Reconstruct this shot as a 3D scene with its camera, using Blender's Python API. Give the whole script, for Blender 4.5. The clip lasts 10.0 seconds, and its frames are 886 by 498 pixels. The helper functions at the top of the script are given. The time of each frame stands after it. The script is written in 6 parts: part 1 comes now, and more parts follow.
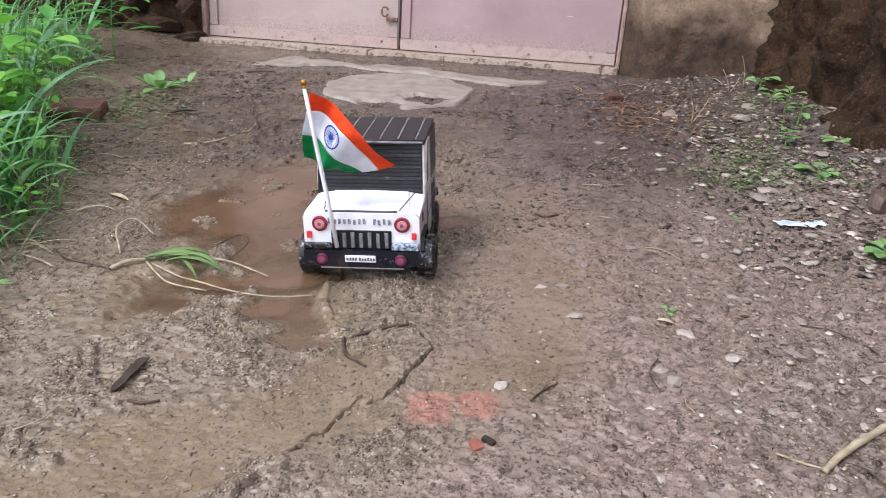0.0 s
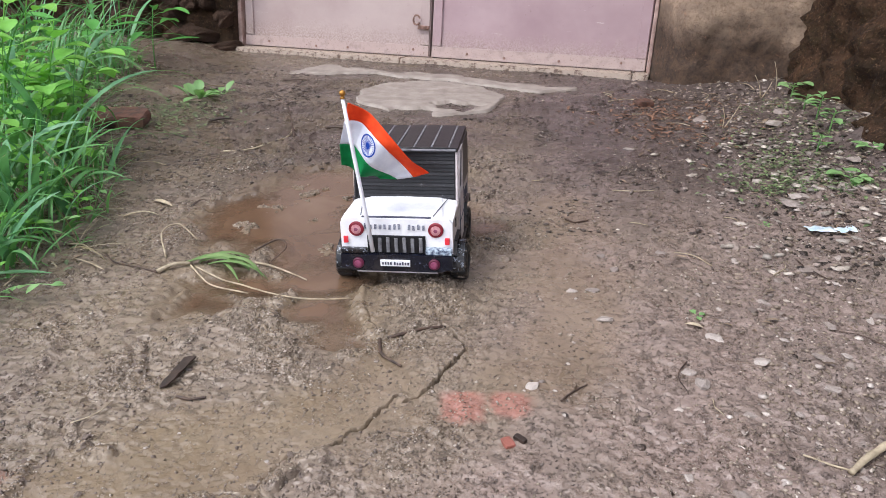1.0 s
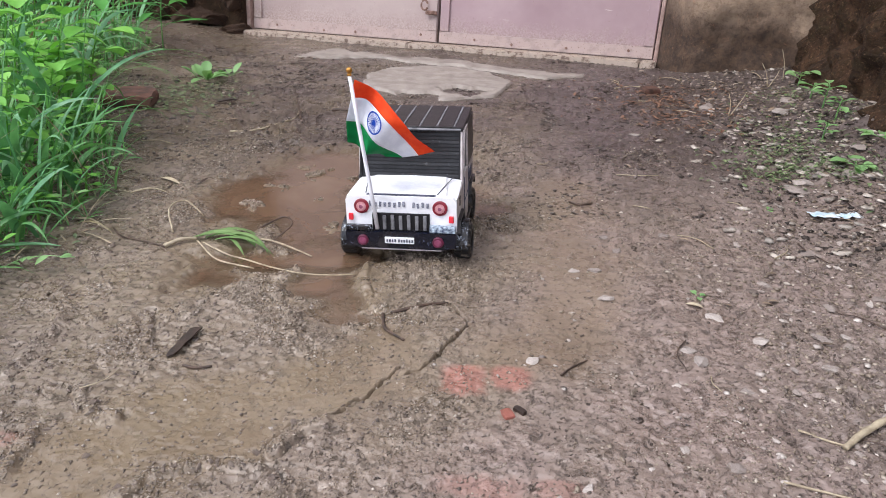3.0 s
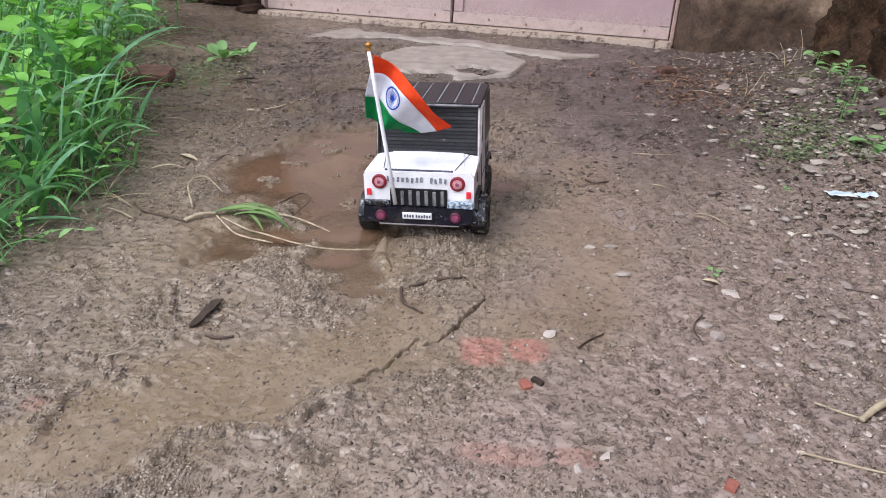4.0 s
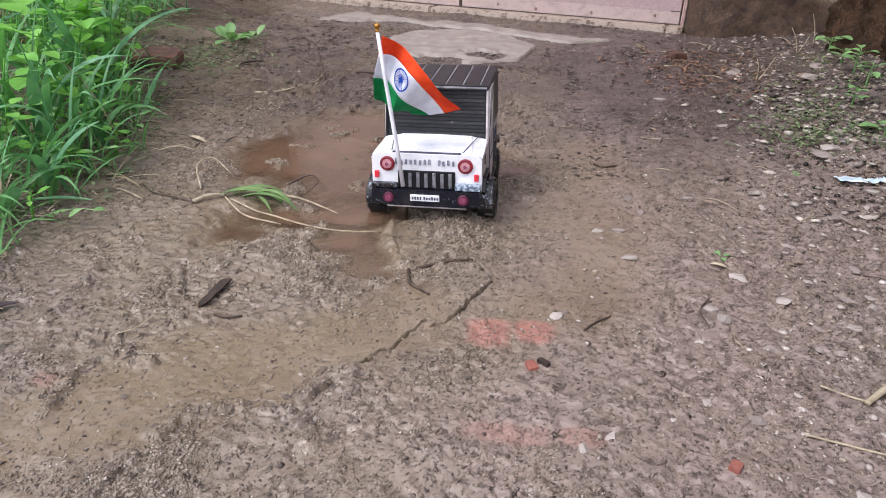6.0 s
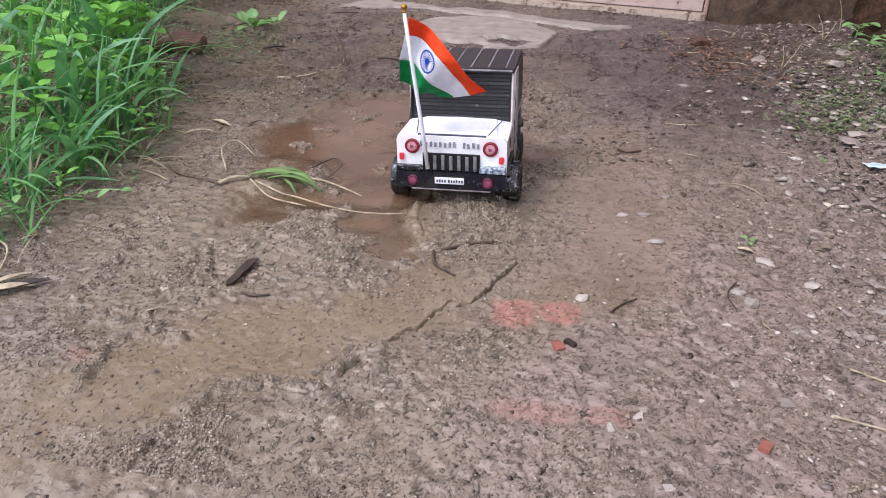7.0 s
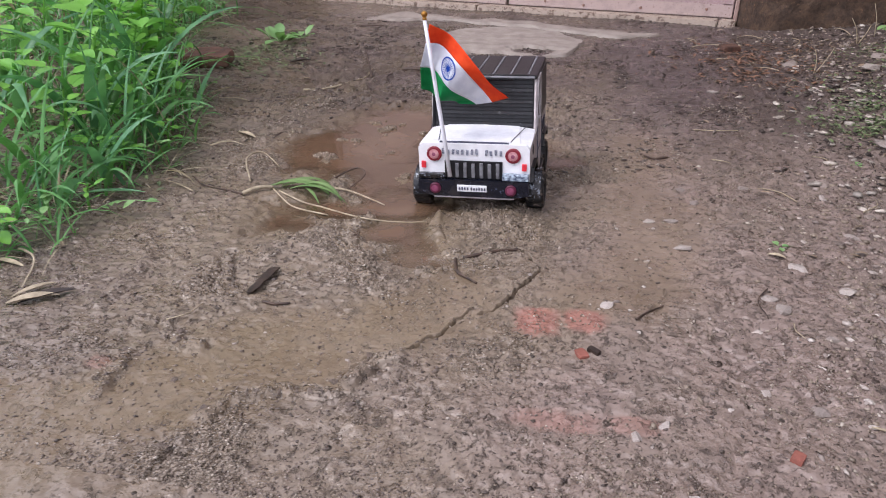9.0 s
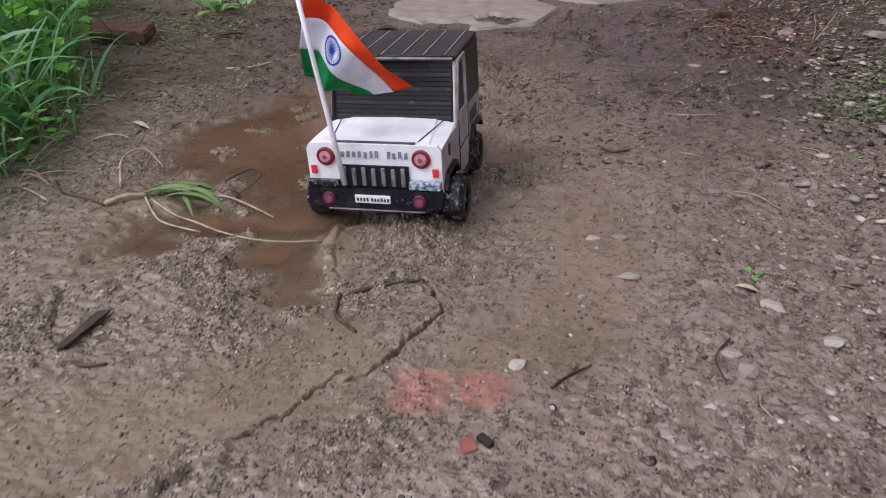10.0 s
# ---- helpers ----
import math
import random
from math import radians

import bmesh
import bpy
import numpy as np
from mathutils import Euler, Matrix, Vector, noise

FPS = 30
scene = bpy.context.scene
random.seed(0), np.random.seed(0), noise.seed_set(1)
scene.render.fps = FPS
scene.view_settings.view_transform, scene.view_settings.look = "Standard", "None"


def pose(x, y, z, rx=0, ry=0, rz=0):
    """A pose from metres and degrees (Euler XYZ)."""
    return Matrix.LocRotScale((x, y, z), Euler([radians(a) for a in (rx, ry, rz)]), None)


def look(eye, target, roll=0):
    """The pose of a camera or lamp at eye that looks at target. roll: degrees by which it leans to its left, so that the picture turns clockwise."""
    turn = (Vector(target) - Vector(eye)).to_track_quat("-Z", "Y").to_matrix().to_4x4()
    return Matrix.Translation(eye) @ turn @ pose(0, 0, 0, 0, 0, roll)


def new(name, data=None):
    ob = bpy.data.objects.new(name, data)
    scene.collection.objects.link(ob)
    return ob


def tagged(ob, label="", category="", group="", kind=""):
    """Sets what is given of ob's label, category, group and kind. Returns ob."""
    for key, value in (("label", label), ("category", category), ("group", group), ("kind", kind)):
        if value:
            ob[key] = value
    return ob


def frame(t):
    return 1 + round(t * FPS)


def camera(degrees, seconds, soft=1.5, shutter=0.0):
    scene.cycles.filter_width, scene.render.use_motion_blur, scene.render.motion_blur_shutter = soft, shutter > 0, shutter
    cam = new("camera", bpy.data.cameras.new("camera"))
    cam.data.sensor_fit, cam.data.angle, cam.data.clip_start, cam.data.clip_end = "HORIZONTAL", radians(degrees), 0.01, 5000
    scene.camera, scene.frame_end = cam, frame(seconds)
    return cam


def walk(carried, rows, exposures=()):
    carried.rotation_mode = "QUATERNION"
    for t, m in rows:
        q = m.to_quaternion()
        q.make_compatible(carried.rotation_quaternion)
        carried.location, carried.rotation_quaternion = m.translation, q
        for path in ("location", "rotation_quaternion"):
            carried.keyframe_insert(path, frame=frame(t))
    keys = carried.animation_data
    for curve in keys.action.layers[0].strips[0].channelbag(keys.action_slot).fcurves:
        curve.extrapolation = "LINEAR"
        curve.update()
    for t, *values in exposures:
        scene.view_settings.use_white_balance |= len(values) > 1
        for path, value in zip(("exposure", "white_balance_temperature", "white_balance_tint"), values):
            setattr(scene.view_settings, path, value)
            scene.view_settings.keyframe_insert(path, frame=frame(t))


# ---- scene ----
cam = camera(62.7, 10.0, soft=0.5, shutter=0.3)

# The lane slopes: its plane rises gently away from the first eye and to the right.
UP = Vector((0.03, 0.06, 1.0)).normalized()
G = UP.rotation_difference(Vector((0, 0, 1))).to_matrix().to_4x4()

# seconds, eye, target, roll, on the plane of the lane
PATH = [
    (0, (0.06, 0.066, 0.414), (-0.005, 1.891, -0.402), 1.8),
    (0.5, (0.053, 0.05, 0.421), (-0.077, 1.874, -0.39), 1.3),
    (1, (0.057, 0.042, 0.424), (-0.089, 1.867, -0.381), 0.9),
    (1.5, (0.059, 0.048, 0.423), (-0.054, 1.868, -0.398), 1.0),
    (2, (0.059, 0.045, 0.423), (-0.051, 1.87, -0.39), 1.4),
    (2.5, (0.06, 0.037, 0.413), (-0.056, 1.85, -0.422), 1.9),
    (2.7, (0.061, 0.033, 0.414), (-0.073, 1.849, -0.413), 1.8),
    (4, (0.053, 0.016, 0.407), (-0.131, 1.807, -0.464), 1.5),
    (4.5, (0.055, 0.013, 0.4), (-0.134, 1.795, -0.489), 1.8),
    (5, (0.054, 0.013, 0.4), (-0.138, 1.789, -0.499), 1.8),
    (5.5, (0.055, 0.014, 0.406), (-0.137, 1.791, -0.491), 1.8),
    (7, (0.043, 0.005, 0.394), (-0.197, 1.76, -0.534), 1.5),
    (7.5, (0.038, 0.002, 0.393), (-0.222, 1.767, -0.509), 2.1),
    (8, (0.04, -0.007, 0.39), (-0.275, 1.745, -0.521), 1.4),
    (8.5, (0.044, -0.01, 0.398), (-0.305, 1.75, -0.484), 0.3),
    (9, (0.052, 0.012, 0.384), (-0.274, 1.77, -0.512), -0.1),
    (9.5, (0.115, 0.122, 0.355), (-0.205, 1.853, -0.594), 0.5),
    (10, (0.131, 0.215, 0.356), (-0.205, 1.929, -0.618), -0.9),
]
walk(cam, [(t, G @ look(eye, target, roll)) for t, eye, target, roll in PATH],
     exposures=[(0.0, 1.03, 6500, 10), (2.5, 1.0, 6480, 10), (5.5, 0.94, 6450, 11), (7.0, 0.96, 6450, 14), (7.5, 0.82, 6450, 14), (8.0, 0.77, 6450, 14), (9.5, 0.74, 6450, 16), (10.0, 0.45, 6450, 16)])

# ---- light: an overcast afternoon ----
world = bpy.data.worlds.new("overcast_sky")
scene.world = world
world.use_nodes = True
wn = world.node_tree
sky = wn.nodes.new("ShaderNodeTexSky")
sky.sky_type = "NISHITA"
sky.sun_disc = False
sky.sun_elevation, sky.sun_rotation = radians(62), radians(200)
sky.air_density, sky.dust_density, sky.ozone_density = 1.0, 4.0, 1.0
haze = wn.nodes.new("ShaderNodeMixRGB")
haze.inputs["Fac"].default_value = 0.75
haze.inputs["Color2"].default_value = (8.42, 8.9, 10.65, 1)
wn.links.new(sky.outputs["Color"], haze.inputs["Color1"])
wn.links.new(haze.outputs["Color"], wn.nodes["Background"].inputs["Color"])
wn.nodes["Background"].inputs["Strength"].default_value = 0.12
sun_data = bpy.data.lights.new("sun", "SUN")
sun_data.energy, sun_data.angle, sun_data.color = 1.1, radians(18), (1.0, 0.97, 0.93)
sun = new("sun", sun_data)
sun.matrix_world = look((-2.4, -0.9, 3.6), (0, 1.0, 0))


# ---- materials ----
def srgb(r, g, b):
    def lin(c):
        c /= 255
        return c / 12.92 if c < 0.04045 else ((c + 0.055) / 1.055) ** 2.4
    return (lin(r), lin(g), lin(b), 1)


class Mat:
    """A node material in the making."""

    def __init__(self, name, rough=0.7, metal=0.0, spec=0.5):
        self.m = bpy.data.materials.new(name)
        self.m.use_nodes = True
        self.t = self.m.node_tree
        self.b = self.t.nodes["Principled BSDF"]
        self.b.inputs["Roughness"].default_value = rough
        self.b.inputs["Metallic"].default_value = metal
        self.b.inputs["Specular IOR Level"].default_value = spec
        self.co = self.t.nodes.new("ShaderNodeTexCoord").outputs["Object"]

    def node(self, kind, **values):
        n = self.t.nodes.new(kind)
        for key, v in values.items():
            n.inputs[key].default_value = v
        return n

    def link(self, a, b):
        self.t.links.new(a, b)

    def noise(self, scale, detail=4.0, rough=0.55, distort=0.0):
        n = self.node("ShaderNodeTexNoise", Scale=scale, Detail=detail, Roughness=rough, Distortion=distort)
        self.link(self.co, n.inputs["Vector"])
        return n.outputs["Fac"]

    def ramp(self, fac, *stops):
        n = self.t.nodes.new("ShaderNodeValToRGB")
        e = n.color_ramp.elements
        while len(e) < len(stops):
            e.new(0.5)
        for el, (p, c) in zip(e, stops):
            el.position, el.color = p, c if len(c) == 4 else (*c, 1)
        self.link(fac, n.inputs["Fac"])
        return n.outputs["Color"]

    def grey(self, fac, a, b, va=0.0, vb=1.0):
        return self.ramp(fac, (a, (va, va, va, 1)), (b, (vb, vb, vb, 1)))

    def mix(self, fac, a, b, how="MIX"):
        n = self.t.nodes.new("ShaderNodeMixRGB")
        n.blend_type = how
        for value, socket in ((fac, "Fac"), (a, "Color1"), (b, "Color2")):
            if isinstance(value, (float, int, tuple)):
                n.inputs[socket].default_value = value
            else:
                self.link(value, n.inputs[socket])
        return n.outputs["Color"]

    def math(self, how, a, b=0.0):
        n = self.t.nodes.new("ShaderNodeMath")
        n.operation = how
        for i, value in enumerate((a, b)):
            if isinstance(value, (float, int)):
                n.inputs[i].default_value = value
            else:
                self.link(value, n.inputs[i])
        return n.outputs[0]

    def attr(self, name):
        n = self.t.nodes.new("ShaderNodeAttribute")
        n.attribute_name = name
        s = self.t.nodes.new("ShaderNodeSeparateColor")
        self.link(n.outputs["Color"], s.inputs["Color"])
        return s.outputs

    def island(self):
        return self.t.nodes.new("ShaderNodeNewGeometry").outputs["Random Per Island"]

    def chance(self):
        return self.t.nodes.new("ShaderNodeObjectInfo").outputs["Random"]

    def color(self, c):
        if isinstance(c, tuple):
            self.b.inputs["Base Color"].default_value = c
        else:
            self.link(c, self.b.inputs["Base Color"])
        return self

    def rough(self, r):
        self.link(r, self.b.inputs["Roughness"])
        return self

    def bump(self, height, strength=0.4, distance=0.01, under=None):
        n = self.node("ShaderNodeBump", Strength=strength, Distance=distance)
        self.link(height, n.inputs["Height"])
        if under is not None:
            self.link(under, n.inputs["Normal"])
        self.link(n.outputs["Normal"], self.b.inputs["Normal"])
        return n.outputs["Normal"]


def mud_material():
    m = Mat("wet_mud", 0.5)
    r = m.attr("zones")      # silt, gravel, brick stain
    g = m.attr("grit")       # crumbs, far damp plus painted house shade, pinkish soil
    broad = m.noise(3.2, 5, 0.6, 0.4)
    mid = m.noise(24, 6, 0.66)
    c = m.ramp(broad, (0.34, srgb(116, 103, 90)), (0.52, srgb(132, 118, 105)), (0.68, srgb(146, 132, 119)))
    c = m.mix(m.grey(mid, 0.38, 0.64, 0.0, 0.7), c, srgb(130, 117, 106))
    # far mud darkened: damp soil, and the walls' shade put into the colour
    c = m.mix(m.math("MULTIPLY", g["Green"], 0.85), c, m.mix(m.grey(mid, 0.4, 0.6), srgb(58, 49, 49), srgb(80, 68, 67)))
    stony = m.mix(m.grey(m.noise(45, 5, 0.7), 0.4, 0.62), srgb(92, 82, 77), srgb(138, 126, 121))
    c = m.mix(m.math("MULTIPLY", r["Green"], m.math("SUBTRACT", 0.6, m.math("MULTIPLY", g["Green"], 0.55))), c, stony)
    pink = m.math("MULTIPLY", m.grey(m.noise(5.5, 4, 0.6), 0.36, 0.62, 0.25, 0.8), m.math("MULTIPLY", g["Blue"], m.math("SUBTRACT", 1.0, m.math("MULTIPLY", g["Green"], 0.85))))
    c = m.mix(pink, c, srgb(141, 124, 116))
    silt = m.mix(m.grey(m.noise(11, 5, 0.65, 0.5), 0.35, 0.65), srgb(112, 95, 74), srgb(134, 117, 97))
    # silt takes the same far darkening
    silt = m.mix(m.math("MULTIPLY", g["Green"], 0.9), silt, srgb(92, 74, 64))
    c = m.mix(m.math("MULTIPLY", r["Red"], 0.8), c, silt)
    # the clayey side of the lane is more olive than the stony one
    clay = m.math("MULTIPLY", m.math("SUBTRACT", 1.0, g["Blue"]), m.grey(m.noise(4.5, 4, 0.6), 0.4, 0.6, 0.10, 0.42))
    c = m.mix(clay, c, srgb(122, 108, 84))
    # patches of granular soil among smooth wet skin
    plain = m.math("MULTIPLY", m.math("SUBTRACT", 1.0, m.math("MULTIPLY", r["Red"], 0.75)), m.math("SUBTRACT", 1.0, m.math("MULTIPLY", r["Blue"], 0.7)))
    calm = m.math("SUBTRACT", 1.0, m.math("MULTIPLY", g["Green"], 0.55))
    patchy = m.math("MULTIPLY", m.math("MULTIPLY", m.grey(m.noise(13, 6, 0.75), 0.46, 0.58, 0.12, 0.9), plain), calm)
    grit = m.math("MINIMUM", m.math("ADD", m.math("ADD", patchy, m.math("MULTIPLY", g["Red"], 0.55)), m.math("MULTIPLY", r["Green"], 0.5)), 1.0)
    g1 = m.grey(m.noise(140, 5, 0.8), 0.38, 0.62)
    c = m.mix(1.0, c, m.mix(grit, (1, 1, 1, 1), m.mix(g1, (0.78, 0.76, 0.74, 1), (1.20, 1.20, 1.20, 1))), "MULTIPLY")
    soak = m.math("MULTIPLY", m.grey(m.noise(8, 6, 0.7, 0.3), 0.50, 0.60), m.math("MULTIPLY", plain, 0.28))
    c = m.mix(soak, c, m.mix(1.0, c, (0.5, 0.48, 0.46, 1), "MULTIPLY"))
    brick = m.mix(m.grey(m.noise(50, 4), 0.4, 0.6), srgb(164, 108, 95), srgb(152, 104, 93))
    # dark flecks: the shade in gaps of trodden grit, put into the colour
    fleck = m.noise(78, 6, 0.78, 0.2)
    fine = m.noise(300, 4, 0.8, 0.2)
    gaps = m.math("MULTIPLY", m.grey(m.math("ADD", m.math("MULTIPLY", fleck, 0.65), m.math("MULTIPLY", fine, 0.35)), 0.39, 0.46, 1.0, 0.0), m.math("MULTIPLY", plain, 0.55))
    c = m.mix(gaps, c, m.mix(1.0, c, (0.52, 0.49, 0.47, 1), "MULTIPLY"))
    # crests of the same noise lightened in the colour, to raise contrast
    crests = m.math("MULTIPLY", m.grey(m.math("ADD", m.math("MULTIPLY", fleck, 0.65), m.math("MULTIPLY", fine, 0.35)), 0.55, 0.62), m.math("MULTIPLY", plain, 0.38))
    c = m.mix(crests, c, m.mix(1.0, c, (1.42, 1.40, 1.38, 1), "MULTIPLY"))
    c = m.mix(m.math("MULTIPLY", r["Blue"], 0.95), c, brick)
    # single grains, dark and pale, of three sizes
    heights = m.math("MULTIPLY", m.noise(120, 3, 0.6), m.math("MULTIPLY", grit, 0.4))
    for scale, share in ((62.0, 0.22), (120.0, 0.45), (210.0, 0.7)):
        cell = m.node("ShaderNodeTexVoronoi", Scale=scale)
        m.link(m.co, cell.inputs["Vector"])
        pick = m.t.nodes.new("ShaderNodeSeparateColor")
        m.link(cell.outputs["Color"], pick.inputs["Color"])
        some = m.math("LESS_THAN", pick.outputs["Red"], m.math("MULTIPLY", m.math("ADD", 0.10, m.math("MULTIPLY", grit, 0.6)), m.math("MULTIPLY", plain, share)))
        size = m.math("ADD", 0.08, m.math("MULTIPLY", pick.outputs["Green"], 0.24))
        inside = m.math("MULTIPLY", m.math("MINIMUM", m.math("MAXIMUM", m.math("MULTIPLY", m.math("SUBTRACT", size, cell.outputs["Distance"]), 9.0), 0.0), 1.0), some)
        tint = m.ramp(pick.outputs["Blue"], (0.0, srgb(58, 49, 44)), (0.45, srgb(88, 77, 70)), (0.62, srgb(124, 111, 103)), (0.92, srgb(162, 149, 140)), (1.0, srgb(196, 186, 177)))
        c = m.mix(m.math("MULTIPLY", inside, 0.85), c, tint)
        heights = m.math("ADD", heights, m.math("MULTIPLY", inside, 60.0 / scale))
    # trodden wet skin: crumpled ridges, the shade of their hollows put into the colour
    folds = m.math("ABSOLUTE", m.math("SUBTRACT", m.noise(30, 2.5, 0.5, 0.8), 0.5))
    hollow = m.math("MULTIPLY", m.grey(folds, 0.0, 0.045, 1.0, 0.0), m.grey(m.noise(6, 4, 0.6), 0.42, 0.58))
    c = m.mix(m.math("MULTIPLY", hollow, 0.30), c, m.mix(1.0, c, (0.42, 0.39, 0.37, 1), "MULTIPLY"))
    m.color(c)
    sheen = m.grey(m.noise(13, 5, 0.65), 0.40, 0.60, 0.42, 0.16)
    m.rough(m.mix(m.math("MULTIPLY", r["Green"], 0.6), sheen, (0.6, 0.6, 0.6, 1)))
    n1 = m.bump(m.math("ADD", m.math("MULTIPLY", m.noise(38, 3, 0.5), m.math("ADD", 0.45, m.math("MULTIPLY", plain, 0.55))), m.math("MULTIPLY", m.math("MULTIPLY", folds, calm), m.math("SUBTRACT", 0.8, m.math("MULTIPLY", r["Green"], 0.75)))), 0.34, 0.010)
    m.bump(m.math("SUBTRACT", heights, m.math("MULTIPLY", gaps, 0.4)), 1.0, 0.006, n1)
    return m.m


def water_material():
    m = Mat("muddy_water", 0.06, spec=0.5)
    c = m.ramp(m.noise(7, 4, 0.6, 0.6), (0.3, srgb(90, 69, 53)), (0.55, srgb(105, 82, 64)), (0.75, srgb(118, 96, 78)))
    m.color(c)
    m.rough(m.grey(m.noise(20, 3), 0.4, 0.65, 0.04, 0.14))
    m.bump(m.noise(26, 3, 0.5), 0.04, 0.004)
    deep = m.attr("depth")["Red"]
    m.link(m.math("MINIMUM", m.math("ADD", 0.03, m.math("MULTIPLY", deep, 0.93)), 1.0), m.b.inputs["Alpha"])
    return m.m


def simple(name, dark, light, scale=30, rough=0.6, metal=0.0, bump=0.2, distance=0.002, spec=0.5, per_object=False, islands=False):
    m = Mat(name, rough, metal, spec)
    c = m.mix(m.grey(m.noise(scale, 5, 0.65), 0.35, 0.65), dark, light)
    if per_object or islands:
        k = m.chance() if per_object else m.island()
        c = m.mix(0.85, c, m.mix(k, (0.45, 0.45, 0.45, 1), (1.35, 1.33, 1.3, 1)), "MULTIPLY")
    m.color(c)
    m.bump(m.noise(scale * 4, 4, 0.65), bump, distance)
    return m.m


def leaf_material(name, dark, light, dry=None):
    m = Mat(name, 0.42, spec=0.45)
    k = m.mix(0.5, m.mix(m.chance(), (0, 0, 0, 1), (1, 1, 1, 1)), m.mix(m.island(), (0, 0, 0, 1), (1, 1, 1, 1)))
    c = m.mix(k, dark, light)
    c = m.mix(m.grey(m.noise(40, 4, 0.6), 0.4, 0.7, 0.0, 0.35), c, light)
    if dry:
        c = m.mix(m.grey(m.island(), 0.9, 0.93), c, dry)
    m.color(c)
    m.b.inputs["Subsurface Weight"].default_value = 0.0
    glow = m.t.nodes.new("ShaderNodeBsdfTranslucent")
    m.link(m.mix(1.0, c, (1.0, 1.2, 0.7, 1), "MULTIPLY"), glow.inputs["Color"])
    both = m.node("ShaderNodeMixShader", Fac=0.28)
    m.link(m.b.outputs["BSDF"], both.inputs[1])
    m.link(glow.outputs["BSDF"], both.inputs[2])
    m.link(both.outputs["Shader"], m.t.nodes["Material Output"].inputs["Surface"])
    m.bump(m.noise(220, 3), 0.15, 0.001)
    return m.m


def stone_material(name, a, b):
    m = Mat(name, 0.55)
    c = m.mix(m.chance(), a, b)
    c = m.mix(m.grey(m.noise(120, 5, 0.7), 0.4, 0.7, 0, 0.6), c, srgb(118, 104, 95))
    c = m.mix(m.grey(m.noise(45, 3), 0.56, 0.68, 0, 0.8), c, srgb(104, 86, 74))
    m.color(c)
    m.bump(m.noise(260, 4, 0.7), 0.35, 0.002)
    return m.m


def gravel_material():
    m = Mat("gravel_crumbs", 0.42)
    c = m.ramp(m.island(), (0.0, srgb(96, 85, 74)), (0.4, srgb(124, 111, 97)), (0.85, srgb(148, 134, 118)), (0.99, srgb(190, 179, 166)))
    m.color(m.mix(m.grey(m.noise(300, 3), 0.4, 0.6, 0, 0.4), c, srgb(124, 110, 96)))
    return m.m


def pebble_material():
    m = Mat("pale_pebbles", 0.5)
    c = m.ramp(m.island(), (0.0, srgb(96, 86, 80)), (0.4, srgb(130, 118, 110)), (0.8, srgb(166, 154, 145)), (1.0, srgb(206, 197, 188)))
    m.color(m.mix(m.grey(m.noise(180, 4, 0.7), 0.45, 0.6, 0, 0.5), c, srgb(112, 98, 90)))
    return m.m


def plaster_material():
    m = Mat("damp_plaster", 0.85)
    base = m.mix(m.grey(m.noise(18, 6, 0.65), 0.35, 0.68), srgb(126, 107, 91), srgb(164, 142, 120))
    sep = m.t.nodes.new("ShaderNodeSeparateXYZ")
    m.link(m.co, sep.inputs["Vector"])
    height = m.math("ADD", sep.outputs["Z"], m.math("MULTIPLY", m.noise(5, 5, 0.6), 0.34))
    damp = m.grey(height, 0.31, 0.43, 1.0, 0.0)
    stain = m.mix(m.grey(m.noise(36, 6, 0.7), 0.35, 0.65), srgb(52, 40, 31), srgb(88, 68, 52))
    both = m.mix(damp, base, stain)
    both = m.mix(m.grey(m.noise(95, 5, 0.75), 0.5, 0.62, 0, 0.6), both, m.mix(1.0, both, (0.5, 0.42, 0.36, 1), "MULTIPLY"))
    m.color(m.mix(m.grey(m.noise(60, 5, 0.75), 0.60, 0.68, 0, 0.5), both, srgb(150, 112, 88)))
    n1 = m.bump(m.noise(14, 6, 0.65), 0.6, 0.02)
    m.bump(m.noise(120, 5, 0.7), 0.5, 0.004, n1)
    return m.m


def earth_wall_material(name, a, b, c3):
    m = Mat(name, 0.95, spec=0.2)
    c = m.mix(m.grey(m.noise(9, 6, 0.7), 0.35, 0.65), a, b)
    c = m.mix(m.grey(m.noise(34, 6, 0.75), 0.48, 0.66), c, c3)
    c = m.mix(m.grey(m.noise(70, 5, 0.8), 0.50, 0.60, 0, 0.8), c, srgb(40, 30, 24))
    c = m.mix(m.grey(m.noise(130, 5, 0.8), 0.56, 0.66, 0, 0.55), c, srgb(150, 118, 88))
    m.color(c)
    n1 = m.bump(m.noise(24, 6, 0.7), 0.9, 0.03)
    m.bump(m.noise(110, 5, 0.75), 0.7, 0.006, n1)
    return m.m


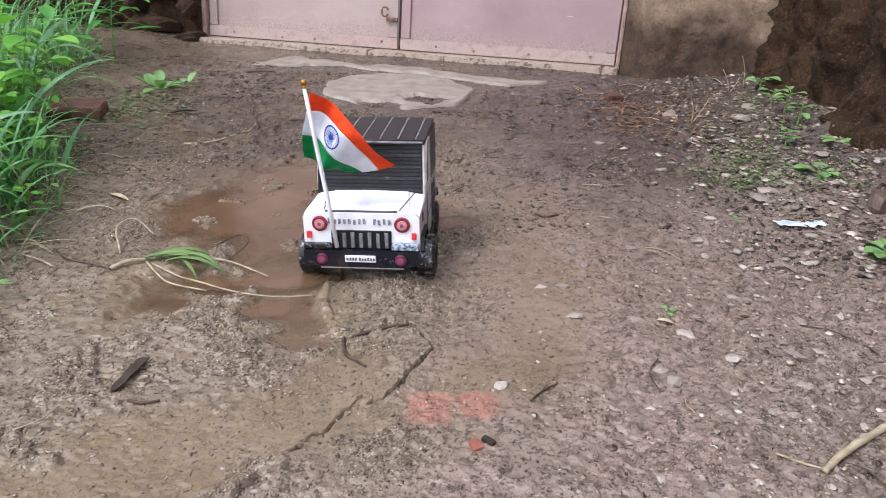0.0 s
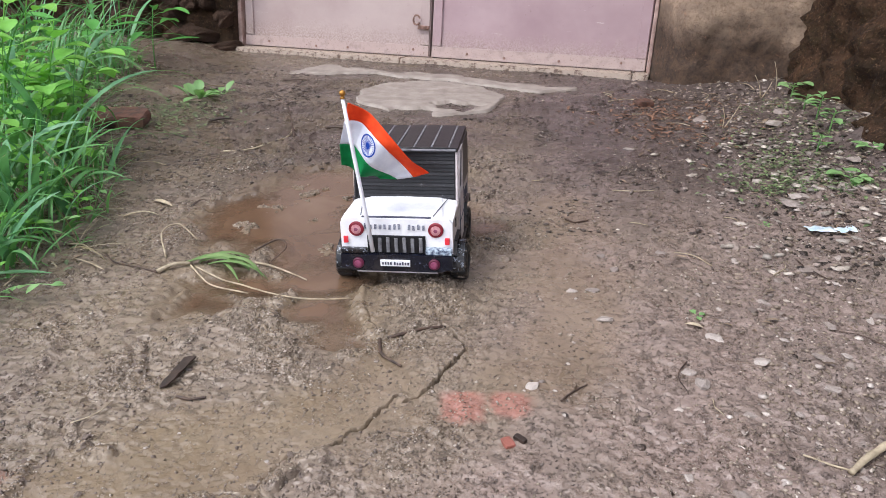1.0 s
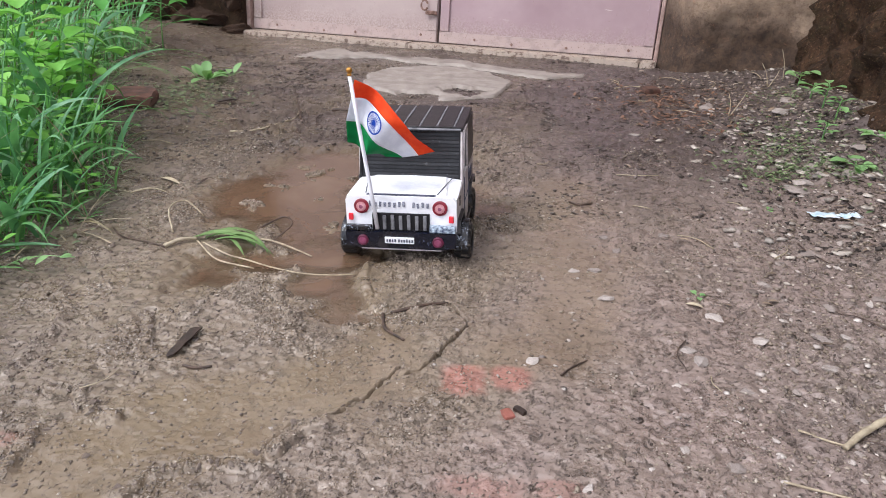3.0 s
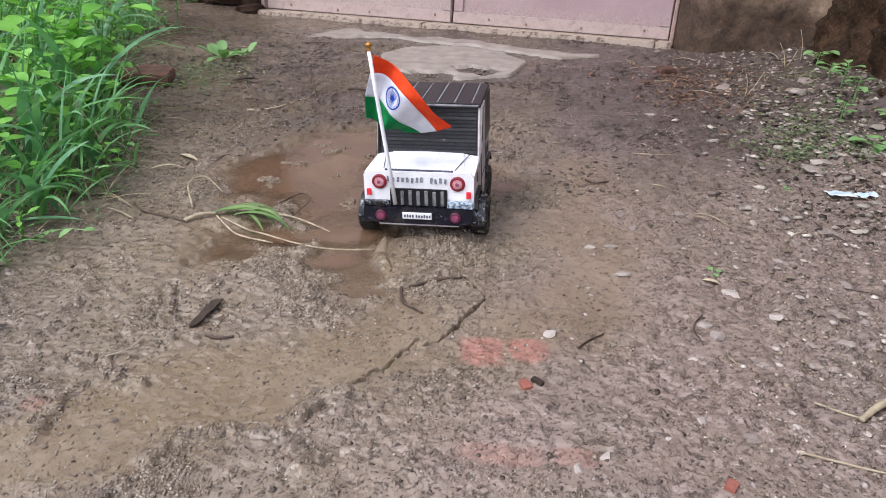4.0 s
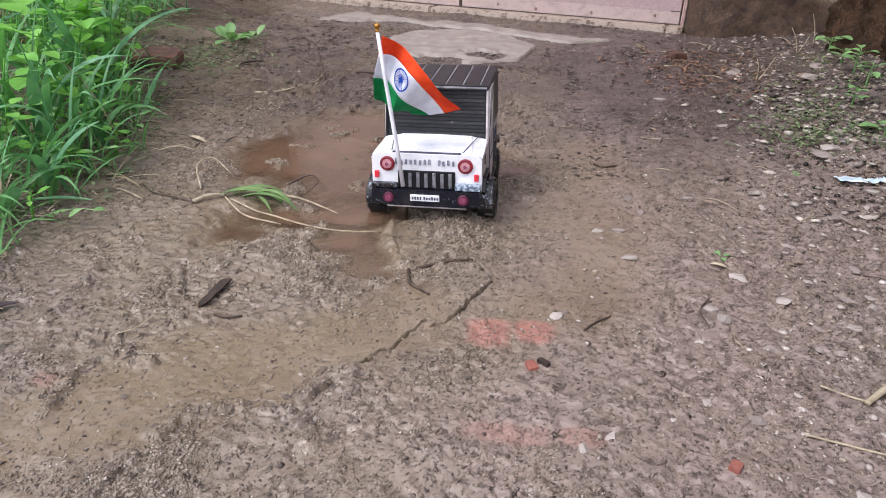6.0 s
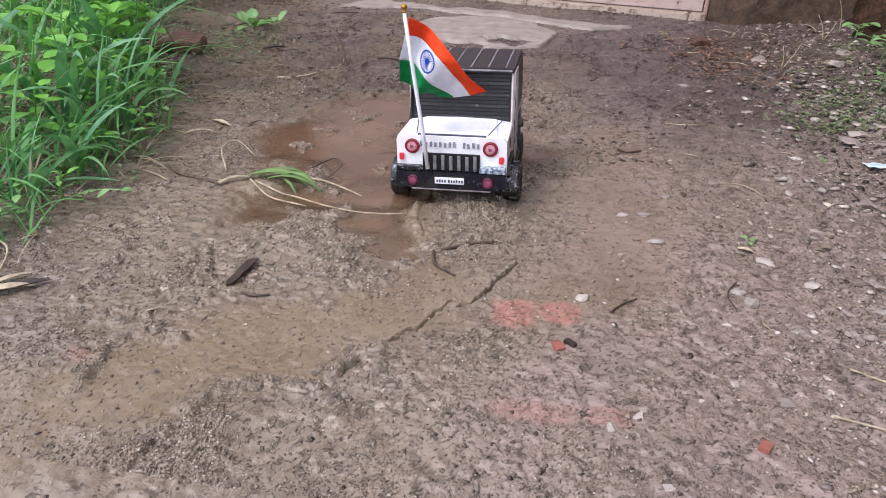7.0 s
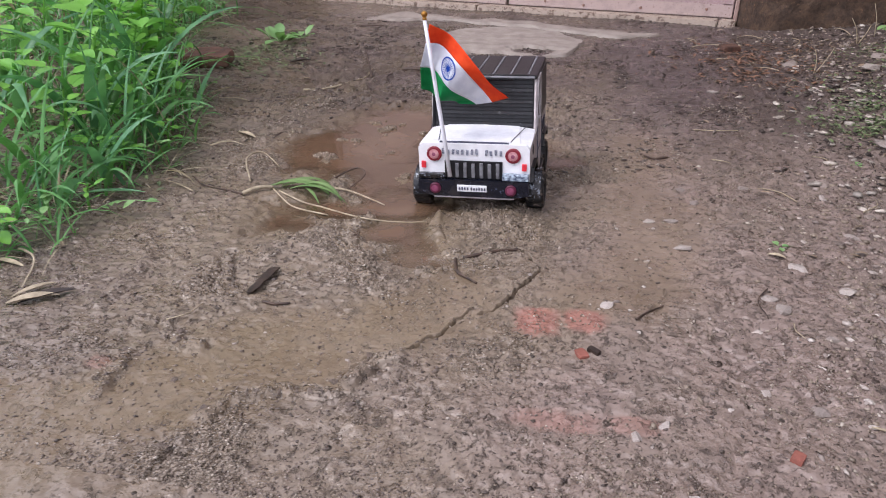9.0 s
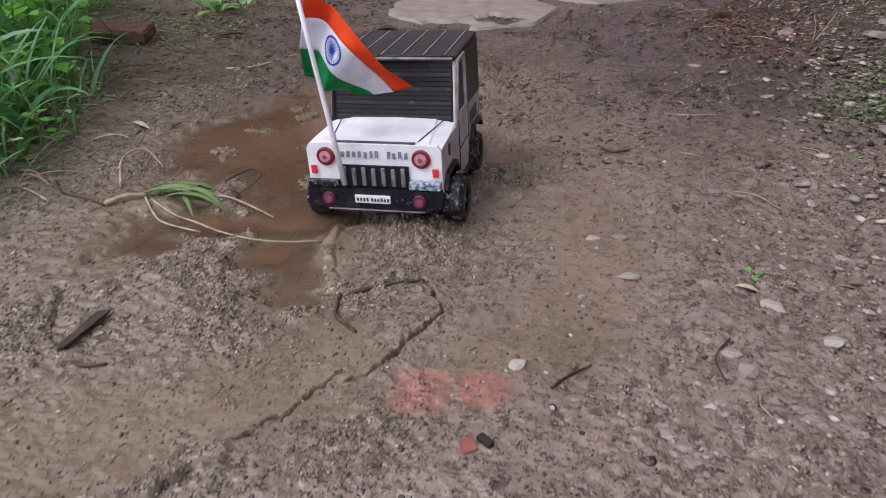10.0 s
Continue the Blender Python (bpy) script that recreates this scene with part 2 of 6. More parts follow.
def door_material(name, a, b, scratch):
    m = Mat(name, 0.42)
    c = m.mix(m.grey(m.noise(3.5, 5, 0.6), 0.35, 0.66), a, b)
    c = m.mix(m.grey(m.noise(60, 5, 0.75), 0.62, 0.72, 0, 0.35), c, srgb(120, 96, 92))
    # long thin scratches to bare metal
    long_ = m.t.nodes.new("ShaderNodeMapping")
    long_.inputs["Scale"].default_value = (5, 5, 60)
    long_.inputs["Rotation"].default_value = (0, 0.06, 0)
    m.link(m.co, long_.inputs["Vector"])
    marks = m.node("ShaderNodeTexNoise", Scale=1.6, Detail=6.0, Roughness=0.75)
    m.link(long_.outputs["Vector"], marks.inputs["Vector"])
    c = m.mix(m.grey(marks.outputs["Fac"], 0.655, 0.70, 0, 0.75), c, scratch)
    sep = m.t.nodes.new("ShaderNodeSeparateXYZ")
    m.link(m.co, sep.inputs["Vector"])
    low = m.math("ADD", sep.outputs["Z"], m.math("MULTIPLY", m.noise(30, 5, 0.7), 0.14))
    c = m.mix(m.grey(low, 0.10, 0.19, 0.8, 0.0), c, m.mix(m.grey(m.noise(160, 4, 0.7), 0.4, 0.62), srgb(186, 170, 162), srgb(134, 112, 104)))
    m.color(c)
    m.rough(m.grey(m.noise(26, 4), 0.35, 0.65, 0.35, 0.6))
    m.bump(m.noise(7, 3), 0.15, 0.01)
    return m.m


def flecked(name, dark, pale, scale, rough, at=0.6):
    m = Mat(name, rough)
    c = m.mix(m.grey(m.noise(scale, 5, 0.75), at, at + 0.07), dark, pale)
    m.color(m.mix(m.grey(m.noise(40, 4), 0.5, 0.7, 0, 0.3), c, srgb(84, 74, 66)))
    m.bump(m.noise(scale, 5, 0.7), 0.5, 0.002)
    return m.m


MUD = mud_material()
WATER = water_material()
CONCRETE = simple("worn_concrete", srgb(130, 120, 112), srgb(160, 150, 141), 24, 0.6, 0, 0.4, 0.003)
SILL = flecked("chipped_stone_sill", srgb(176, 160, 146), srgb(104, 84, 72), 70, 0.7, 0.52)
PLASTER = plaster_material()
EARTH = earth_wall_material("mud_wall", srgb(46, 34, 26), srgb(86, 63, 46), srgb(62, 51, 35))
RUBBLE = earth_wall_material("rubble_stone", srgb(70, 55, 47), srgb(118, 92, 76), srgb(62, 50, 43))
DOOR_PINK = door_material("mauve_door_paint", srgb(156, 130, 134), srgb(174, 150, 152), srgb(214, 202, 196))
DOOR_BEIGE = door_material("faded_beige_door_paint", srgb(164, 144, 140), srgb(180, 162, 157), srgb(208, 194, 186))
JAMB = simple("weathered_door_frame", srgb(132, 106, 98), srgb(176, 150, 140), 30, 0.6, 0, 0.3, 0.003)
RAIL = flecked("worn_cream_rail", srgb(178, 158, 152), srgb(116, 92, 84), 150, 0.55, 0.58)
IRON = simple("rusty_iron", srgb(92, 66, 54), srgb(160, 128, 116), 90, 0.55, 0.4, 0.3, 0.001)
GRASS = leaf_material("grass_green", srgb(34, 84, 40), srgb(128, 188, 112), srgb(140, 126, 98))
GRASS_BLUE = leaf_material("broad_grass_green", srgb(52, 108, 70), srgb(138, 190, 140))
GRASS_PALE = leaf_material("bruised_grass", srgb(92, 128, 70), srgb(150, 176, 118))
LEAF = leaf_material("soft_leaf_green", srgb(84, 148, 62), srgb(142, 198, 92))
LEAF_BANK = leaf_material("dusty_leaf_green", srgb(88, 134, 78), srgb(150, 188, 126))
LEAF_DARK = leaf_material("deep_leaf_green", srgb(52, 116, 52), srgb(106, 174, 88))
STRAW = simple("dry_straw", srgb(134, 121, 100), srgb(184, 170, 144), 60, 0.7, 0, 0.3, 0.001)
TWIG = simple("wet_brown_twig", srgb(46, 35, 29), srgb(88, 69, 56), 80, 0.6, 0, 0.5, 0.001)
DEAD = simple("rotten_leaf", srgb(34, 26, 21), srgb(62, 47, 38), 70, 0.55, 0, 0.5, 0.001)
BRICK = simple("terracotta", srgb(124, 74, 62), srgb(162, 98, 84), 50, 0.8, 0, 0.5, 0.002)
BRICK_MUDDY = simple("muddy_brick", srgb(60, 46, 39), srgb(112, 76, 62), 40, 0.85, 0, 0.6, 0.004)
PALE_STONE = stone_material("pale_pebble", srgb(138, 127, 120), srgb(190, 180, 171))
GREY_STONE = stone_material("grey_pebble", srgb(104, 93, 86), srgb(164, 150, 140))
CRUMBS = gravel_material()
PEBBLES = pebble_material()
CHIPS = simple("pale_stone_chips", srgb(114, 105, 96), srgb(196, 187, 176), 90, 0.55, 0, 0.3, 0.001, islands=True)
BANK = simple("bank_debris", srgb(38, 32, 29), srgb(74, 64, 57), 80, 0.8, 0, 0.4, 0.002, islands=True)
CHURN = simple("churned_wet_soil", srgb(54, 45, 41), srgb(92, 79, 72), 80, 0.3, 0, 0.6, 0.002, islands=True)
SPECK = simple("wet_soil_speck", srgb(74, 63, 56), srgb(112, 98, 89), 80, 0.4, 0, 0.4, 0.002, islands=True)
LITTER = simple("russet_leaf_bits", srgb(92, 64, 50), srgb(150, 116, 94), 60, 0.7, 0, 0.3, 0.001, islands=True)
GRAIN = simple("soil_grain", srgb(104, 91, 83), srgb(142, 127, 117), 80, 0.45, 0, 0.4, 0.002, islands=True)
CLOD = simple("dark_mud_clod", srgb(88, 76, 67), srgb(126, 111, 100), 80, 0.35, 0, 0.6, 0.002, islands=True)
CARD = simple("white_painted_card", srgb(220, 220, 223), srgb(240, 240, 242), 40, 0.5, 0, 0.15, 0.001)
CARD_EDGE = simple("grubby_card_side", srgb(168, 158, 156), srgb(206, 198, 198), 50, 0.6, 0, 0.2, 0.001)
TAPE = simple("black_tape", srgb(14, 14, 16), srgb(34, 34, 37), 60, 0.38, 0, 0.25, 0.001, 0.35)
TAPE_WORN = flecked("creased_black_tape", srgb(22, 22, 25), srgb(92, 93, 98), 130, 0.34, 0.6)
TAPE_GREY = simple("worn_tape_edge", srgb(84, 84, 88), srgb(136, 136, 140), 90, 0.45, 0, 0.2, 0.001)
NAVY = flecked("dark_blue_tape", srgb(14, 17, 30), srgb(104, 110, 130), 150, 0.24, 0.62)
TYRE = flecked("muddy_black_tyre", srgb(16, 16, 17), srgb(118, 106, 96), 110, 0.5, 0.56)
RIM = simple("dull_silver_plastic", srgb(110, 108, 106), srgb(168, 166, 162), 80, 0.4, 0.3, 0.1, 0.001)
RED = simple("dark_red_ink", srgb(100, 14, 32), srgb(146, 32, 50), 90, 0.4)
MAGENTA = simple("deep_pink_ink", srgb(70, 16, 40), srgb(104, 30, 60), 90, 0.45)
PINK_DARK = simple("dull_pink_lens", srgb(96, 32, 60), srgb(146, 76, 104), 90, 0.35)
PINK = simple("pale_pink_lens", srgb(158, 84, 96), srgb(206, 160, 162), 90, 0.35)
SIGNAL = simple("bright_red_tape", srgb(206, 30, 46), srgb(228, 60, 70), 90, 0.4)
INK = simple("dark_ink", srgb(40, 42, 58), srgb(70, 72, 92), 90, 0.6)
INK_FADED = simple("faded_ink", srgb(52, 56, 74), srgb(168, 171, 184), 520, 0.6)
PLATE = simple("white_paper", srgb(222, 222, 222), srgb(240, 240, 240), 60, 0.6)
SCUFF = simple("blue_scuffed_tape", srgb(30, 48, 80), srgb(196, 212, 224), 230, 0.35)
# pale flecks: scuffs, and glints of crumpled glossy tape put into the colour
GLINT_SCUFF_BLACK = flecked("glint_scuff_black_tape", srgb(16, 17, 21), srgb(160, 168, 180), 150, 0.22, 0.55)
POLE = simple("white_plastic_stick", srgb(214, 214, 222), srgb(236, 236, 240), 40, 0.35)
GOLD = simple("gold_knob", srgb(150, 96, 40), srgb(226, 176, 84), 90, 0.3, 0.7)
WRAP = simple("pale_plastic_wrapper", srgb(176, 206, 220), srgb(232, 238, 240), 60, 0.3)


def cloth_material(name, a, b):
    m = Mat(name, 0.75, spec=0.2)
    c = m.mix(m.grey(m.noise(60, 4), 0.4, 0.6), a, b)
    m.color(c)
    glow = m.t.nodes.new("ShaderNodeBsdfTranslucent")
    m.link(c, glow.inputs["Color"])
    both = m.node("ShaderNodeMixShader", Fac=0.25)
    m.link(m.b.outputs["BSDF"], both.inputs[1])
    m.link(glow.outputs["BSDF"], both.inputs[2])
    m.link(both.outputs["Shader"], m.t.nodes["Material Output"].inputs["Surface"])
    m.bump(m.noise(900, 2), 0.1, 0.0005)
    return m.m


SAFFRON = cloth_material("saffron_cloth", srgb(232, 70, 30), srgb(244, 88, 42))
WHITE_CLOTH = cloth_material("white_cloth", srgb(224, 226, 234), srgb(238, 240, 246))
GREEN_CLOTH = cloth_material("green_cloth", srgb(12, 118, 62), srgb(22, 138, 76))
CHAKRA = cloth_material("blue_print", srgb(30, 62, 150), srgb(44, 84, 176))


# ---- building helpers ----
def mesh_of(name, bm, material, smooth=False):
    me = bpy.data.meshes.new(name)
    bm.to_mesh(me)
    bm.free()
    me.materials.append(material)
    if smooth:
        me.polygons.foreach_set("use_smooth", [True] * len(me.polygons))
    return me


def thing(name, m=None, label="", category="", group="", kind=""):
    ob = new(name)
    ob.empty_display_size = 0.02
    ob.matrix_world = m if m is not None else Matrix()
    return tagged(ob, label, category, group, kind)


def solo(name, bm, material, m=None, label="", category="", group="", kind="", smooth=False):
    ob = new(name, mesh_of(name, bm, material, smooth))
    ob.matrix_world = m if m is not None else Matrix()
    return tagged(ob, label, category, group, kind)


def part(name, bm, material, parent, label="", smooth=False, m=None):
    ob = new(name, bm if isinstance(bm, bpy.types.Mesh) else mesh_of(name, bm, material, smooth))
    ob.parent = parent
    if m is not None:
        ob.matrix_basis = m
    return tagged(ob, label)


def box(bm, x0, x1, y0, y1, z0, z1, bevel=0.0, m=None, segments=2):
    got = bmesh.ops.create_cube(bm, size=1.0)
    vs = got["verts"]
    for v in vs:
        v.co = Vector((x0 + (v.co.x + 0.5) * (x1 - x0), y0 + (v.co.y + 0.5) * (y1 - y0), z0 + (v.co.z + 0.5) * (z1 - z0)))
    if m is not None:
        bmesh.ops.transform(bm, matrix=m, verts=vs)
    if bevel:
        edges = list({e for v in vs for e in v.link_edges})
        bmesh.ops.bevel(bm, geom=edges, offset=bevel, segments=segments, affect="EDGES", profile=0.6)
    return bm


def slab(bm, outline, depth, axis="x"):
    """A flat panel with thickness: outline in two coordinates, pushed along the third (depth is a pair)."""
    rings = []
    for d in depth:
        ring = []
        for a, b in outline:
            co = {"x": (d, a, b), "y": (a, d, b), "z": (a, b, d)}[axis]
            ring.append(bm.verts.new(co))
        rings.append(ring)
    n = len(outline)
    bm.faces.new(rings[0])
    bm.faces.new(rings[1][::-1])
    for i in range(n):
        j = (i + 1) % n
        bm.faces.new((rings[0][i], rings[1][i], rings[1][j], rings[0][j]))
    bmesh.ops.recalc_face_normals(bm, faces=bm.faces)
    return bm


def tube(bm, points, radii, sides=6, cap=True):
    pts = [Vector(p) for p in points]
    rings = []
    for i, p in enumerate(pts):
        d = (pts[min(i + 1, len(pts) - 1)] - pts[max(i - 1, 0)]).normalized()
        a = d.orthogonal().normalized() if abs(d.z) > 0.9 else d.cross(Vector((0, 0, 1))).normalized()
        b = d.cross(a)
        r = radii[i] if isinstance(radii, (list, tuple)) else radii
        rings.append([bm.verts.new(p + r * (math.cos(q) * a + math.sin(q) * b)) for q in (2 * math.pi * k / sides for k in range(sides))])
    for r0, r1 in zip(rings, rings[1:]):
        for k in range(sides):
            bm.faces.new((r0[k], r0[(k + 1) % sides], r1[(k + 1) % sides], r1[k]))
    if cap:
        bm.faces.new(rings[0][::-1])
        bm.faces.new(rings[-1])
    return bm


def smooth_line(points, n):
    """n points along a Catmull-Rom curve."""
    p = [Vector(q) for q in points]
    p = [2 * p[0] - p[1]] + p + [2 * p[-1] - p[-2]]
    out = []
    for k in range(n):
        s = k / (n - 1) * (len(p) - 3)
        i = min(int(s), len(p) - 4)
        f = s - i
        a, b, c, d = p[i:i + 4]
        out.append(0.5 * (2 * b + (c - a) * f + (2 * a - 5 * b + 4 * c - d) * f * f + (3 * b - a - 3 * c + d) * f ** 3))
    return out


# ---- relief of the lane ----
TABLE = np.random.RandomState(7).rand(256, 256)


def lattice(x, y):
    xi, yi = np.floor(x).astype(int), np.floor(y).astype(int)
    fx, fy = x - xi, y - yi
    fx, fy = fx * fx * (3 - 2 * fx), fy * fy * (3 - 2 * fy)
    a, b = TABLE[xi % 256, yi % 256], TABLE[(xi + 1) % 256, yi % 256]
    c, d = TABLE[xi % 256, (yi + 1) % 256], TABLE[(xi + 1) % 256, (yi + 1) % 256]
    return (a + (b - a) * fx) * (1 - fy) + (c + (d - c) * fx) * fy - 0.5


def fbm(x, y, scale, octaves=4, gain=0.5):
    total, amp = 0.0, 1.0
    for k in range(octaves):
        total = total + amp * lattice(x * scale + 17.3 * k + 40, y * scale - 9.1 * k + 60)
        scale, amp = scale * 2.03, amp * gain
    return total


def step(a, b, x):
    t = np.clip((x - a) / (b - a), 0, 1)
    return t * t * (3 - 2 * t)


def near_line(u, v, points):
    """Distance to a polyline."""
    best = np.full(np.shape(u), 9.0)
    for (x0, y0), (x1, y1) in zip(points, points[1:]):
        dx, dy = x1 - x0, y1 - y0
        t = np.clip(((u - x0) * dx + (v - y0) * dy) / (dx * dx + dy * dy), 0, 1)
        best = np.minimum(best, np.hypot(u - x0 - t * dx, v - y0 - t * dy))
    return best


PUDDLE = ((-0.29, 1.10, 0.13), (-0.24, 1.24, 0.12), (-0.13, 1.20, 0.10), (-0.03, 1.13, 0.075), (0.05, 1.11, 0.035),
          (-0.19, 1.00, 0.09), (-0.17, 0.90, 0.06), (-0.25, 0.87, 0.05), (-0.15, 0.80, 0.045), (-0.115, 0.765, 0.032), (-0.31, 0.83, 0.035))
CHANNEL = ((-0.42, 0.30), (-0.30, 0.44), (-0.21, 0.53), (-0.12, 0.59), (-0.04, 0.66))
CRACKS = (((0.028, 0.721), (0.018, 0.70), (0.006, 0.678), (-0.008, 0.648), (-0.022, 0.625)),
          ((-0.033, 0.636), (-0.046, 0.612), (-0.054, 0.587), (-0.066, 0.572), (-0.080, 0.548)),
          ((0.028, 0.721), (0.02, 0.76), (0.0, 0.785)))
ROPE = ((-0.100, 0.970), (-0.106, 0.93), (-0.110, 0.89), (-0.111, 0.836), (-0.095, 0.785), (-0.072, 0.752))
ROPE_B = ((0.07, 0.98), (0.035, 1.005), (0.0, 1.06))
GRIT_SPOTS = ((-0.382, 1.36, 0.055), (-0.36, 1.168, 0.05), (-0.219, 1.047, 0.03), (-0.257, 0.95, 0.03), (0.05, 1.26, 0.045), (0.085, 1.05, 0.045), (-0.45, 1.197, 0.055), (-0.412, 0.968, 0.05), (0.02, 1.452, 0.03), (-0.52, 1.30, 0.05), (-0.48, 1.06, 0.045))
WATER_Z = -0.0045


def pool(u, v):
    d = np.full(np.shape(u), 9.0)
    uu, vv = u + 0.03 * fbm(u, v, 9, 3), v + 0.03 * fbm(u + 5, v, 9, 3)
    for x, y, r in PUDDLE:
        d = np.minimum(d, np.hypot(uu - x, vv - y) - r)
    return d + 0.036 * fbm(u, v, 30, 4, 0.6)


def silt_zone(u, v):
    p = 1 - step(-0.01, 0.07, pool(u, v))
    c = 1 - step(0.02, 0.085, near_line(u, v, CHANNEL) + 0.06 * fbm(u, v, 14, 3))
    e = 1 - step(0.0, 0.09, near_line(u, v, ((0.16, 1.22), (0.15, 1.06), (0.155, 0.9), (0.13, 0.78), (0.11, 0.70))) - 0.02 + 0.06 * fbm(u, v, 12, 3))
    pan = 1 - step(0.07, 0.15, np.hypot(u + 0.37, (v - 0.36) * 1.2) + 0.06 * fbm(u, v, 14, 3))
    return np.clip(np.maximum(np.maximum(p, 0.9 * np.maximum(c, pan)), 0.8 * e), 0, 1)


def gravel_zone(u, v):
    edge = 0.20 + 0.16 * np.clip(v - 0.5, 0, 2) + 0.12 * fbm(u, v, 4, 3)
    return step(0, 0.16, u - edge)


RIDGES = (((-0.224, 0.437), (-0.207, 0.463), (-0.174, 0.48), (-0.145, 0.479), (-0.122, 0.475), (-0.10, 0.464), (-0.098, 0.44)),
          ((-0.409, 0.578), (-0.406, 0.618), (-0.414, 0.661), (-0.42, 0.701)), ((-0.333, 0.502), (-0.329, 0.47), (-0.324, 0.44)),
          ((-0.355, 0.56), (-0.328, 0.559), (-0.292, 0.526), (-0.274, 0.528)), ((-0.305, 0.64), (-0.31, 0.664), (-0.329, 0.701)),
          ((-0.121, 0.499), (-0.109, 0.534), (-0.09, 0.539)), ((-0.244, 0.369), (-0.235, 0.393), (-0.228, 0.406)),
          ((0.276, 1.385), (0.309, 1.438), (0.356, 1.46), (0.364, 1.383)))


def isle(u, v):
    """Spits of grit in the puddle."""
    return step(0.30, 0.46, fbm(u, v, 30, 4, 0.6)) * (1 - step(-0.06, 0.0, pool(u, v)))


def crumbly(u, v):
    """Where the mud is broken into crumbs, 0 to 1."""
    c = 0.6 * step(-0.06, 0.24, fbm(u, v, 11, 5, 0.7)) * (1 - 0.9 * silt_zone(u, v)) * (0.25 + 0.75 * step(0.06, -0.12, u - 0.1 * (v - 0.6))) * step(1.6, 1.1, v)
    rim = step(0.055, 0.02, np.abs(pool(u, v) - 0.035)) * step(-0.10, 0.12, fbm(u, v, 12, 3)) * step(1.2, 1.0, v)
    heap = 1 - step(0.035, 0.075, np.hypot((u + 0.03) * 0.9, v - 0.875) + 0.03 * fbm(u, v, 20, 3))
    heap = np.maximum(heap, 0.8 * (1 - step(0.02, 0.05, np.hypot(u + 0.205, v - 0.388) + 0.03 * fbm(u, v, 20, 3))))
    ragged = 1.6 * fbm(u, v, 26, 3, 0.6)
    for x, y, q in GRIT_SPOTS:
        heap = np.maximum(heap, 0.75 * (1 - step(0.5, 1.2, np.hypot((u - x) / q, (v - y) / (0.6 * q)) + ragged)))
    c = c * (1 - 0.88 * step(0.58, 0.48, v) * step(0.0, -0.08, u))
    lines = np.zeros(np.shape(u))
    for r in RIDGES:
        lines = np.maximum(lines, 1 - step(0.002, 0.012, near_line(u, v, r) + 0.012 * fbm(u, v, 40, 3)))
    return np.clip(np.maximum(np.maximum(np.maximum(c, 0.9 * rim), np.maximum(heap, 0.5 * lines)), isle(u, v)), 0, 1)


